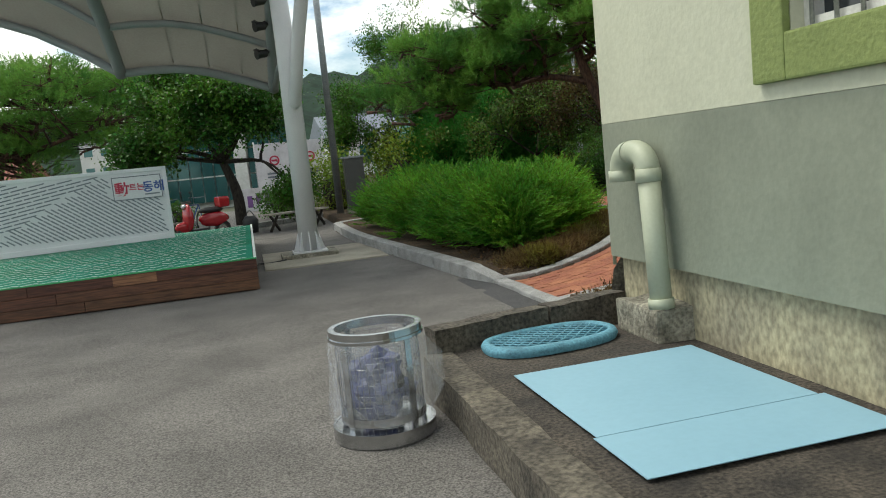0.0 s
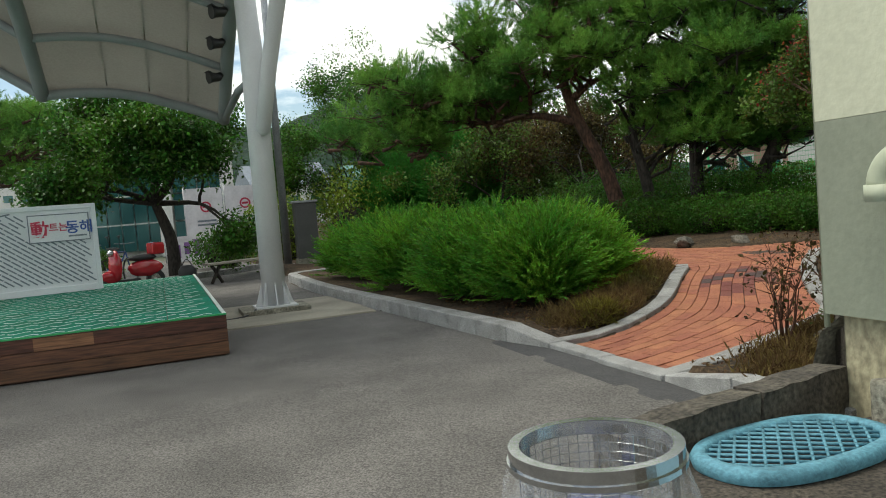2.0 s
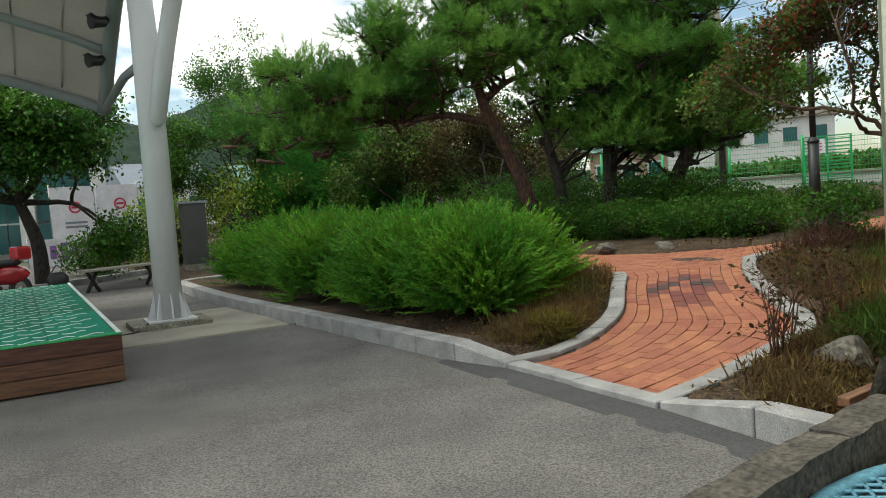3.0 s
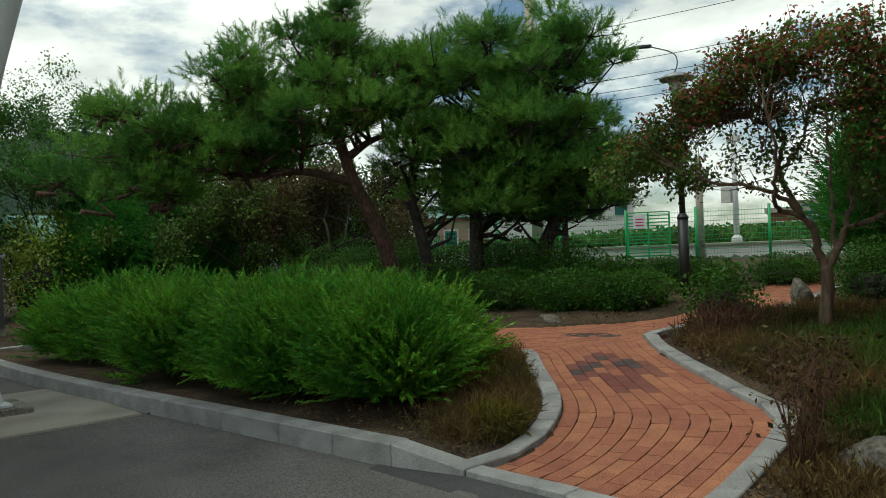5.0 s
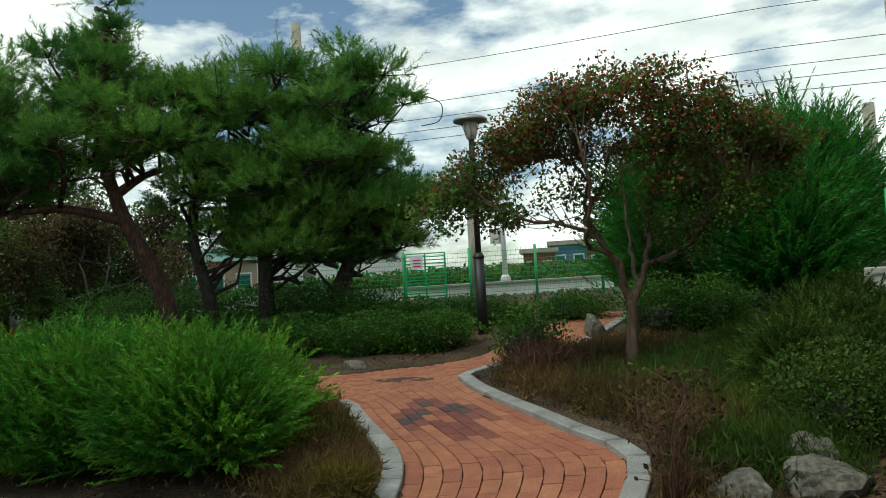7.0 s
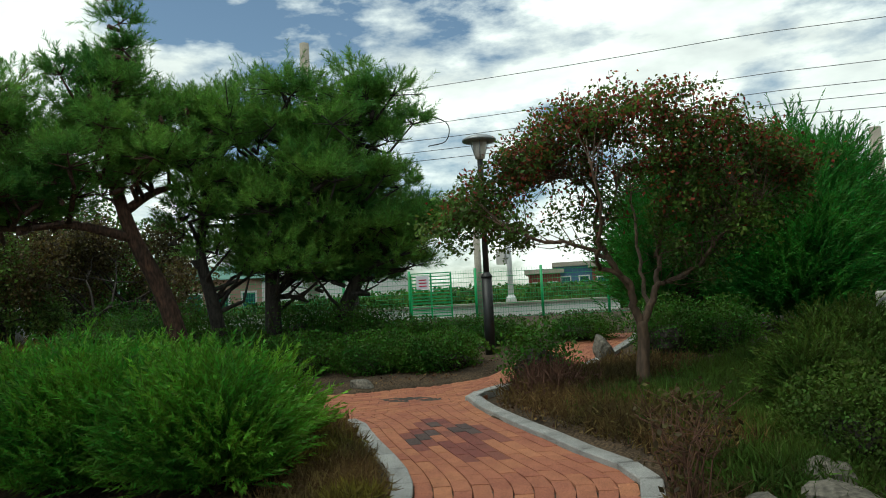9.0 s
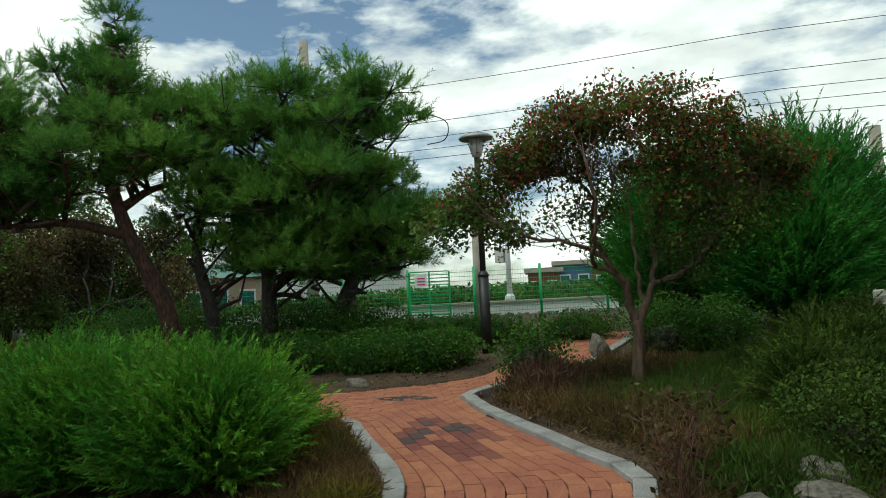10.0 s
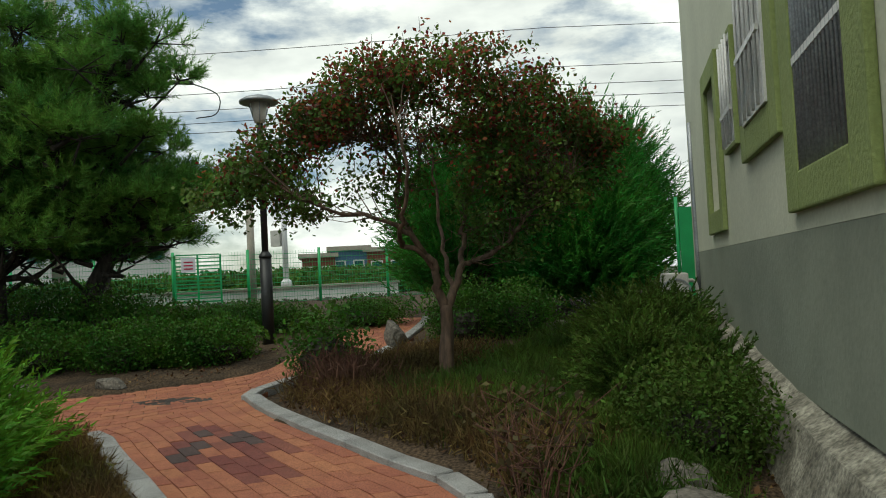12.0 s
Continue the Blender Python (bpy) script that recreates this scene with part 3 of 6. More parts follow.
b = box(2.36, 2.70, 4.345, 4.87, 0.19, 0.405, 0.02)
bmesh.ops.subdivide_edges(b, edges=list(b.edges), cuts=4, use_grid_fill=True)
for v in b.verts:
    v.co += Vector((0.012, 0.012, 0.02)) * noise.noise(v.co * 7)
tagged(part("pipe_block", b, CONCRETE), "cracked concrete block that holds a vent pipe", "block")

# vent pipe with two elbows
pipe = thing("vent_pipe", (2.44, 4.415, 0.38), "pale green plastic vent pipe standing on a concrete block", "pipe")


def own(ob, top):
    ob.matrix_parent_inverse = top.matrix_basis.inverted()
    return ob


PX, PY, PZ = 2.44, 4.47, 1.215
own(part("shaft", tube([(PX, PY - 0.055, 0.37), (PX, PY, PZ)], 0.066, 24), PVC, pipe), pipe)
arc = [(PX, PY + 0.14 * (1 - math.cos(a)), PZ + 0.12 * math.sin(a)) for a in np.linspace(0, math.pi / 2, 9)]
own(part("elbow", tube(arc + [(PX, PY + 0.2, PZ + 0.12)], 0.071, 24), PVC, pipe), pipe)
arc = [(PX, PY + 0.21 + 0.13 * math.sin(a), PZ + 0.12 * math.cos(a)) for a in np.linspace(0, math.pi / 2, 9)]
own(part("elbow", tube(arc, 0.071, 24), PVC, pipe), pipe)
own(part("mouth", tube([(PX, PY + 0.34, PZ + 0.01), (PX, PY + 0.34, PZ - 0.06)], 0.080, 24), PVC, pipe), pipe)
own(part("collar", tube([(PX, PY, PZ - 0.06), (PX, PY, PZ + 0.02)], 0.077, 24), PVC, pipe), pipe)
own(part("collar", tube([(PX, PY - 0.053, 0.40), (PX, PY - 0.049, 0.46)], 0.077, 24), PVC, pipe), pipe)

DX, DY = 2.75, 5.335
down = thing("downpipe", (DX, DY, 0.12), "dull stainless downpipe at the building's corner", "pipe")
own(part("shaft", tube([(DX, DY, 0.12), (DX, DY, 7.0)], 0.051, 24), PIPE_STEEL, down), down)
own(part("strap", ring((DX, DY), 0.059, 0.0515, 0.82, 0.84, 24), GALV, down), down)
own(part("strap_bolt", box(DX - 0.10, DX - 0.06, DY - 0.012, DY + 0.012, 0.822, 0.838, 0.003), GALV, down), down)
own(part("wall_clip", box(DX - 0.006, DX + 0.006, Y1, DY - 0.054, 0.815, 0.845), GALV, down), down)
cable = thing("wall_pipe", (2.58, Y1 + 0.018, 0.7), "thin grey conduit down the corner of the wall", "pipe")
own(part("shaft", tube([(2.58, Y1 + 0.018, 0.55), (2.58, Y1 + 0.018, 7.0)], 0.014, 8), PVC, cable), cable)
cable = thing("wall_pipe", (10.6, 5.27, 0.9), "thin grey drain pipe on the long wall", "pipe")
own(part("shaft", tube([(10.6, 5.28, 0.9), (10.6, 5.28, 1.6), (10.7, 5.28, 2.6), (10.7, 5.28, 3.2)], 0.03, 8), GALV, cable), cable)

# ---- things on the terrace ----
for name, x0, x1, ya, yb, z in (("board", 1.40, 2.47, 3.15, 4.175, 0.2185), ("board", 1.385, 2.50, 2.70, 3.147, 0.2175)):
    o = part(name, box(x0, x1, ya, yb, z, z + 0.004, 0.001), BOARD_BLUE)
    tagged(o, "pale blue flat sheet lying on the terrace", "board", "blue sheets")

grate = thing("drain_cover", (1.90, 4.66, 0.2), "worn blue oval cover with a lattice, lying on the terrace", "cover")
grate.matrix_basis = pose(1.85, 4.77, 0.205, 0, 0, 5) @ Matrix.Diagonal((0.94, 1.0, 1.0, 1.0))


def stadium(rx, ry, k):
    a = 2 * math.pi * k / 48
    c, s = math.cos(a), math.sin(a)
    return Vector((rx * math.copysign(abs(c) ** 0.8, c), ry * math.copysign(abs(s) ** 0.8, s), 0))


b = bmesh.new()
prof = [(0.46, 0.26, 0.0), (0.47, 0.27, 0.03), (0.455, 0.255, 0.055), (0.415, 0.215, 0.058), (0.405, 0.205, 0.04), (0.405, 0.205, 0.0)]
loops = [[b.verts.new(stadium(rx, ry, k) + Vector((0, 0, z))) for k in range(48)] for rx, ry, z in prof]
for a, c in zip(loops, loops[1:]):
    for k in range(48):
        b.faces.new((a[k], a[(k + 1) % 48], c[(k + 1) % 48], c[k])).smooth = True
part("rim", b, GRATE_BLUE, grate)
part("backing", box(-0.36, 0.36, -0.19, 0.19, 0.004, 0.012), BLACK, grate)
for s in (1, -1):
    for k in range(-7, 8):
        c = k * 0.075
        d = Vector((1, s * 0.9, 0)).normalized()
        n = Vector((-d.y, d.x, 0))
        pts = [n * c * 0.75 + d * u for u in np.linspace(-0.5, 0.5, 80)]
        pts = [p for p in pts if (abs(p.x) / 0.415) ** 2.4 + (abs(p.y) / 0.215) ** 2.4 < 1]
        if len(pts) > 2:
            part("lattice_bar", tube([pts[0] + Vector((0, 0, 0.042)), pts[-1] + Vector((0, 0, 0.042))], 0.007, 6), GRATE_BLUE, grate)

# ---- wire litter bin ----
bin_ = thing("litter_bin", (0.70, 4.31, 0), "stainless wire litter bin lined with a clear plastic bag", "bin")
bin_.matrix_basis = pose(0.70, 4.31, 0) @ Matrix.Diagonal((0.97, 0.97, 0.95, 1.0))
part("base_ring", ring((0, 0), 0.285, 0.27, 0.0, 0.075, 48), STEEL, bin_)
part("base_plate", tube([(0, 0, 0.06), (0, 0, 0.072)], 0.27, 40), STEEL, bin_)
part("lower_band", ring((0, 0), 0.236, 0.230, 0.10, 0.145, 48), STEEL, bin_)
part("rim", ring((0, 0), 0.255, 0.222, 0.575, 0.615, 48), STEEL, bin_)
part("rim_lip", ring((0, 0), 0.262, 0.25, 0.56, 0.576, 48), STEEL, bin_)
for k in range(4):
    a = k * math.pi / 2 + 0.6
    part("upright", box(-0.02, 0.02, -0.004, 0.004, 0.06, 0.57), STEEL, bin_).matrix_basis = pose(0.236 * math.cos(a), 0.236 * math.sin(a), 0, 0, 0, math.degrees(a) + 90)
b = bmesh.new()
for k in range(44):
    a = 2 * math.pi * k / 44
    tube([(0.228 * math.cos(a), 0.228 * math.sin(a), 0.07), (0.228 * math.cos(a), 0.228 * math.sin(a), 0.58)], 0.0016, 3, b, False)
for k in range(17):
    z = 0.09 + k * 0.03
    tube([(0.228 * math.cos(a), 0.228 * math.sin(a), z) for a in np.linspace(0, 2 * math.pi, 33)], 0.0016, 3, b, False)
part("wire_mesh", b, STEEL, bin_)
for profile in (((0.258, 0.10, 0.10), (0.264, 0.22, 0.13), (0.264, 0.4, 0.11), (0.262, 0.52, 0.06), (0.256, 0.565, 0.0)), ((0.221, 0.612, 0.0), (0.213, 0.5, 0.05), (0.20, 0.3, 0.1), (0.185, 0.12, 0.1), (0.02, 0.09, 0.0))):
    b, loops = bmesh.new(), []
    for r, z, f in profile:
        loops.append([])
        for k in range(72):
            a = 2 * math.pi * k / 72
            w = f * noise.noise(Vector((math.cos(a) * 3, math.sin(a) * 3, z * 5))) + 0.5 * f * noise.noise(Vector((math.cos(a) * 11, math.sin(a) * 11, z * 6)))
            sag = 0.10 * max(0, math.cos(a - 0.2)) ** 6 * (1 if 0.15 < z < 0.5 and r > 0.25 else 0)
            loops[-1].append(b.verts.new(((r + w * 0.5 + sag) * math.cos(a), (r + w * 0.5 + sag) * math.sin(a), z + (0.08 * noise.noise(Vector((a * 2, 0, 0))) if z < 0.11 and r > 0.25 else 0))))
    for a, c in zip(loops, loops[1:]):
        for k in range(72):
            b.faces.new((a[k], a[(k + 1) % 72], c[(k + 1) % 72], c[k])).smooth = True
    part("bag", b, BAG, bin_, "clear crumpled plastic bag hanging in the bin")
part("rubbish", lumpy((-0.02, 0, 0.27), (0.17, 0.17, 0.19), 4, amount=0.5), LITTER_BLUE, bin_, "blue and grey rubbish in the bag")
part("rubbish", lumpy((0.06, -0.05, 0.30), (0.06, 0.08, 0.05), 9, amount=0.6), BLACK, bin_)

# ---- stage ----
stage = thing("stage", (0, 10.2, 0), "low timber stage with a green wave-patterned top", "stage")
SX0, SX1, SY0, SY1, SZ = -7.5, 0.14, 10.22, 17.0, 0.40
own(part("core", box(SX0 + 0.02, SX1 - 0.035, SY0 + 0.035, SY1 - 0.02, 0.0, SZ - 0.025), DECK_WOOD, stage), stage)
for i in range(3):
    z0 = 0.012 + i * 0.128
    for j, (xa, xb) in enumerate(((SX0, -4.4), (-4.395, -1.9 - 0.3 * i), (-1.895 - 0.3 * i, SX1))):
        own(part("plank", box(xa, xb, SY0, SY0 + 0.033, z0, z0 + 0.122, 0.004), DECK_WOOD, stage), stage)
    for ya, yb in ((SY0 + 0.035, 13.6), (13.605, SY1)):
        own(part("plank", box(SX1 - 0.033, SX1, ya, yb, z0, z0 + 0.122, 0.004), DECK_WOOD, stage), stage)
own(part("plank", box(-1.55, -1.05, SY0 - 0.004, SY0 + 0.004, 0.268, 0.382, 0.002), WOOD_PATCH, stage, "newer light brown patch board"), stage)
own(part("edge_strip", box(SX0, SX1 + 0.004, SY0 - 0.004, SY0 + 0.03, SZ - 0.006, SZ + 0.008), FENCE_GREEN, stage), stage)
own(part("edge_strip", box(SX1 - 0.03, SX1 + 0.004, SY0 + 0.031, SY1, SZ - 0.006, SZ + 0.008), WAVE_WHITE, stage), stage)
tile = bpy.data.meshes.new("stage_tile")
b = box(0.003, 0.497, 0.003, 0.497, SZ - 0.024, SZ, 0.003)
b.to_mesh(tile)
b.free()
tile.materials.append(DECK_GREEN)
nx, ny = 15, 13
for i in range(nx):
    for j in range(ny):
        o = link("tile", tile, None, stage)
        o.matrix_parent_inverse = stage.matrix_basis.inverted()
        o.matrix_basis = pose(SX1 - 0.035 - 0.5 * (i + 1), SY0 + 0.036 + 0.515 * j, 0)
b = bmesh.new()
for j in range(24):
    yy = SY0 + 0.16 + j * 0.28
    for i in range(34):
        xx = SX1 - 0.12 - i * 0.22 - (0.11 if j % 2 else 0)
        if xx < SX0 + 0.3:
            continue
        pts = [(xx - 0.19 * u, yy + 0.055 * math.sin(u * 5.2 + (j % 3)), SZ + 0.002) for u in np.linspace(0, 1, 6)]
        for p, q in zip(pts, pts[1:]):
            w = 0.022
            b.faces.new([b.verts.new(v) for v in ((p[0], p[1] - w, p[2]), (q[0], q[1] - w, q[2]), (q[0], q[1] + w, q[2]), (p[0], p[1] + w, p[2]))])
waves = part("wave_pattern", b, WAVE_WHITE, stage, "pale painted wave lines")
own(waves, stage)
waves["kind"] = "stuff"

# ---- painted panel at the back of the stage ----
panel = thing("display_board", (-1.30, 15.9, SZ), "white stage panel with slanting slate blue bars and a small sign", "panel")
panel.matrix_basis = pose(-1.30, 15.9, SZ, 0, 0, 189.9)
PW, PH = 6.0, 1.36
part("sheet", box(0.05, PW - 0.05, -0.02, 0.02, 0.08, PH - 0.04), PANEL_WHITE, panel)
for u0, u1, z0, z1 in ((0, 0.07, 0, PH), (PW - 0.07, PW, 0, PH), (0.07, PW - 0.07, PH - 0.07, PH), (0.07, PW - 0.07, 0, 0.1)):
    part("frame", box(u0, u1, -0.045, 0.045, z0, z1, 0.006), PANEL_WHITE, panel)


def slats(name, family):
    b = bmesh.new()
    for k in range(-30, 90):
        for m in range(0, 60):
            if family == 0:
                d, start, step, length = Vector((0.80, 0.6)), Vector((-1.2, 0.9)), Vector((0.036, -0.048)), 0.15
            else:
                d, start, step, length = Vector((0.985, -0.17)), Vector((-0.2, 0.1)), Vector((0.011, 0.062)), 0.26
            p = start + step * k + d * (length * 1.12 * m + (0.5 * length if k % 2 else 0))
            q = p + d * length
            limit = 0.95 + (PH - (p.y + q.y) / 2) * 1.9
            inside = all(0.09 < v.x < PW - 0.09 and 0.12 < v.y < PH - 0.09 for v in (p, q))
            if not inside or (p.x + q.x) / 2 > limit and family == 0 or (p.x + q.x) / 2 < limit + 0.05 and family == 1:
                continue
            if p.x < 0.98 and p.y > 0.78 and q.x > 0.1:
                continue
            w = Vector((-d.y, d.x)) * 0.0105
            lo = [b.verts.new((v.x, 0.022, v.y)) for v in (p - w, q - w, q + w, p + w)]
            hi = [b.verts.new((v.x, 0.03, v.y)) for v in (p - w, q - w, q + w, p + w)]
            b.faces.new(hi)
            for i in range(4):
                b.faces.new((lo[i], lo[(i + 1) % 4], hi[(i + 1) % 4], hi[i]))
    bmesh.ops.recalc_face_normals(b, faces=list(b.faces))
    part(name, b, PANEL_BAR, panel)["kind"] = "stuff"


slats("bar_pattern", 0)
slats("bar_pattern", 1)
sign = part("sign", box(0.12, 0.96, 0.022, 0.04, 0.80, 1.22, 0.004), PANEL_WHITE, panel, "small white sign with red and blue lettering")


def lettering(text, at, size, mat, parent, flip=False, name="lettering", depth=0.003):
    cu = bpy.data.curves.new(name, "FONT")
    cu.body, cu.size, cu.extrude, cu.offset = text, size, depth, size * 0.02
    tmp = bpy.data.objects.new(name, cu)
    scene.collection.objects.link(tmp)
    me = bpy.data.meshes.new_from_object(tmp.evaluated_get(bpy.context.evaluated_depsgraph_get()))
    bpy.data.objects.remove(tmp)
    o = link(name, me, mat, parent)
    o.matrix_basis = pose(*at, 90, 0, 180 if flip else 0)
    return o


lettering("動", (0.94, 0.042, 0.90), 0.27, SIGN_RED, sign, True)
lettering("트는", (0.685, 0.042, 0.97), 0.145, SIGN_RED, sign, True)
lettering("동해", (0.455, 0.042, 0.93), 0.215, SIGN_BLUE, sign, True)
for u0, u1, z0, z1 in ((0.11, 0.97, 1.21, 1.225), (0.11, 0.97, 0.795, 0.81), (0.11, 0.125, 0.811, 1.209), (0.955, 0.97, 0.811, 1.209)):
    part("border", box(u0, u1, 0.041, 0.046, z0, z1), PANEL_BAR, sign)
part("text_bar", box(0.16, 0.42, 0.041, 0.044, 0.86, 0.885), PANEL_BAR, sign)

# ---- canopy over the stage ----
canopy = thing("stage_canopy", (1.03, 13.3, 0), "white steel stage canopy with curved tubes and a stretched membrane", "canopy")


def cano(name, b, mat, label=""):
    return own(part(name, b, mat, canopy, label), canopy)


def roof_z(x, y):
    slope = float(np.interp(y, [4, 9, 11, 12.5, 14, 15.2, 16.2, 17.6, 18], [6.3, 5.75, 5.4, 5.1, 4.7, 4.28, 3.87, 3.17, 2.97]))
    return slope + float(np.interp(x, [-6, -4.15, -3.5, -2.7, -2.05, -1.5, -0.9, -0.4, 0, 0.5, 1, 1.1], [1.9, 1.7, 1.45, 1.0, 0.55, 0.59, 0.57, 0.48, 0.36, 0.2, 0, -0.05]))


cano("footing", box(0.55, 1.45, 12.95, 13.65, -0.05, 0.075, 0.01), CONCRETE)
cano("base_plate", box(0.74, 1.30, 13.06, 13.56, 0.076, 0.10, 0.004), WHITE_STEEL)
cano("column", tube([(1.02, 13.3, 0.1), (1.02, 13.3, 3.5), (0.98, 13.3, 4.88)], [0.165, 0.155, 0.135], 28), WHITE_STEEL)
for k in range(8):
    a = k * math.pi / 4
    d = Vector((math.cos(a), math.sin(a), 0))
    b, n = bmesh.new(), Vector((-d.y, d.x, 0)) * 0.007
    o = Vector((1.02, 13.3, 0.1))
    tri = [o + d * 0.15, o + d * 0.265, o + d * 0.24 + Vector((0, 0, 0.06)), o + d * 0.155 + Vector((0, 0, 0.34))]
    lo, hi = [b.verts.new(p - n) for p in tri], [b.verts.new(p + n) for p in tri]
    b.faces.new(lo[::-1]), b.faces.new(hi)
    for i in range(4):
        b.faces.new((lo[i], lo[(i + 1) % 4], hi[(i + 1) % 4], hi[i]))
    cano("fin", b, WHITE_STEEL)
cano("strut", tube([(1.05, 13.1, 2.40), (1.05, 13.09, 2.47), (1.17, 12.8, 3.3), (1.42, 12.2, 4.7), (1.5, 11.9, 5.2)], [0.03, 0.10, 0.105, 0.105, 0.1], 20), WHITE_STEEL)
ys = np.linspace(17.6, 10.2, 20)
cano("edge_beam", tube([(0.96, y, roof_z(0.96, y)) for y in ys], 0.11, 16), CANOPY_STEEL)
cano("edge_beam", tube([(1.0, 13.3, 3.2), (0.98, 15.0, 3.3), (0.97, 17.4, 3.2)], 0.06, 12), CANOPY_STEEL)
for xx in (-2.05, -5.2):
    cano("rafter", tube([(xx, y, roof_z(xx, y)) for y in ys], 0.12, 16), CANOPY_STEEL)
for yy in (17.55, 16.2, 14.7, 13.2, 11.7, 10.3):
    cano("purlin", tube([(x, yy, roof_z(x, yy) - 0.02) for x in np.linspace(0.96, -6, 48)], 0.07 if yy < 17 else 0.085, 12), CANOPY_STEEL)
b = bmesh.new()
xs = np.linspace(1.0, -6, 56)
rows = [[b.verts.new((x, y, roof_z(x, y) + 0.12 - 0.04 * abs(math.sin(math.pi * (y - 17.6) / 1.45)))) for y in np.linspace(17.65, 10.1, 40)] for x in xs]
for a, c in zip(rows, rows[1:]):
    for k in range(39):
        b.faces.new((a[k], c[k], c[k + 1], a[k + 1])).smooth = True
bmesh.ops.solidify(b, geom=list(b.faces), thickness=0.006)
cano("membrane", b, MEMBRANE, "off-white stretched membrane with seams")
for xx in (0.35, -0.3, -1.0):
    cano("seam", tube([(xx, y, roof_z(xx, y) + 0.115) for y in np.linspace(17.55, 10.2, 30)], 0.012, 5), CONCRETE_PALE)
lace = bmesh.new()
for x in np.linspace(0.9, -5.8, 60):
    tube([(x, 17.57, roof_z(x, 17.57) + 0.02), (x + 0.05, 17.66, roof_z(x, 17.6) + 0.12)], 0.01, 4, lace)
cano("lacing", lace, GALV)["kind"] = "stuff"
for k, yy in enumerate((16.2, 15.3, 14.5, 13.6, 12.8, 12.0)):
    s = thing("spotlight", (0.86, yy, roof_z(0.86, yy) - 0.14), "dark stage spotlight clamped under the canopy beam", "spotlight", "canopy spotlights")
    s.matrix_basis = pose(0.84, yy, roof_z(0.9, yy) - 0.16, 0, 30, 20)
    part("body", tube([(0, 0, 0.05), (-0.02, 0, -0.02), (-0.12, 0, -0.09), (-0.17, 0, -0.13)], [0.05, 0.075, 0.085, 0.1], 12), BLACK, s)
    part("bracket", tube([(0.03, 0, 0.14), (0.0, 0, 0.03)], 0.015, 6), DARK_METAL, s)
    part("visor", box(-0.24, -0.10, -0.09, 0.09, -0.055, -0.045), BLACK, s)
pad = part("paving_pad", box(0.25, 2.1, 12.0, 14.4, -0.08, 0.014, 0.005), CONCRETE_PALE)
tagged(pad, "pale concrete pad set into the asphalt", "pavement", kind="structure")
cord = thing("cable", (0.6, 12.9, 0.02), "thin black cable lying beside the canopy column", "cable")
own(part("cord", tube(smooth_line([(0.75, 13.1, 0.09), (0.6, 12.95, 0.03), (0.35, 12.9, 0.012), (0.16, 13.0, 0.012)], 14), 0.012, 6), BLACK, cord), cord)

# ---- planting ----
def juniper(at, radii, label, shoots=2600, mat=None, name="juniper_shrub", cat="shrub", group="", length=0.22, upward=0.75, core=0.58):
    t = thing(name, at, label, cat, group)
    mat = mat or JUNIPER
    # solid bark-coloured lump: inner twigs and the shade between sprays, put into its colour
    part("inner_growth", lumpy((0, 0, radii[2] * 0.42), (radii[0] * core * 0.75, radii[1] * core * 0.75, radii[2] * core * 0.42), at[0] + at[1], amount=0.3), BARK_DARK, t, "solid dark core for the inner twigs and their shade")
    lobes = []
    for k in range(9):
        a = rng.uniform(0, 2 * math.pi)
        r = rng.uniform(0.2, 0.62)
        lobes.append(((r * radii[0] * math.cos(a), r * radii[1] * math.sin(a), radii[2] * rng.uniform(0.32, 0.5)), [q * rng.uniform(0.42, 0.6) for q in radii]))
    out = []
    for c, rr in lobes:
        p, d = shell(shoots // 9, c, rr, 0.5, -0.55)
        p[:, 2] = np.maximum(p[:, 2], 0.04)
        lean = unit(d * np.array([1, 1, 0.55]) + np.array([0, 0, upward]) + rng.normal(scale=0.22, size=d.shape))
        out.append(plumes(p, lean, rng.uniform(0.7, 1.5, len(p)) * length))
    sheets("foliage", np.concatenate(out), mat, t)
    return t


for k, (x, y, rx, rz) in enumerate(((3.70, 10.10, 0.70, 0.80), (3.45, 11.0, 0.76, 0.86), (3.55, 12.0, 0.85, 0.92), (3.45, 13.1, 0.85, 0.92), (3.5, 14.2, 0.85, 0.95), (3.3, 15.3, 0.85, 0.95), (3.2, 16.4, 0.8, 0.92), (4.45, 11.2, 0.65, 0.75), (4.7, 12.8, 0.8, 0.8))):
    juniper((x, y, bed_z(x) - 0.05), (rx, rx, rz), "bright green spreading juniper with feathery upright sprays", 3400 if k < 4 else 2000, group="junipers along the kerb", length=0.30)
for x, y, rx, rz in ((6.0, 6.0, 0.6, 0.62), (7.2, 6.05, 0.75, 0.7), (8.5, 6.0, 0.8, 0.72)):
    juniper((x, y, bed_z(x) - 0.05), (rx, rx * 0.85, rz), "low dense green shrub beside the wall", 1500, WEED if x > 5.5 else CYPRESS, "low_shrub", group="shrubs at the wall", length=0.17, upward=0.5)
for x, y, rx, rz in ((12.9, 7.1, 1.5, 3.0), (12.3, 8.3, 1.3, 2.5), (14.3, 6.6, 1.6, 3.2), (11.7, 7.0, 0.9, 2.0), (14.0, 8.6, 1.2, 2.3)):
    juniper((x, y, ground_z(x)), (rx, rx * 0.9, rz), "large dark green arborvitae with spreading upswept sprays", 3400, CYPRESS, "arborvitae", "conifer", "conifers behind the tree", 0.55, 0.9)
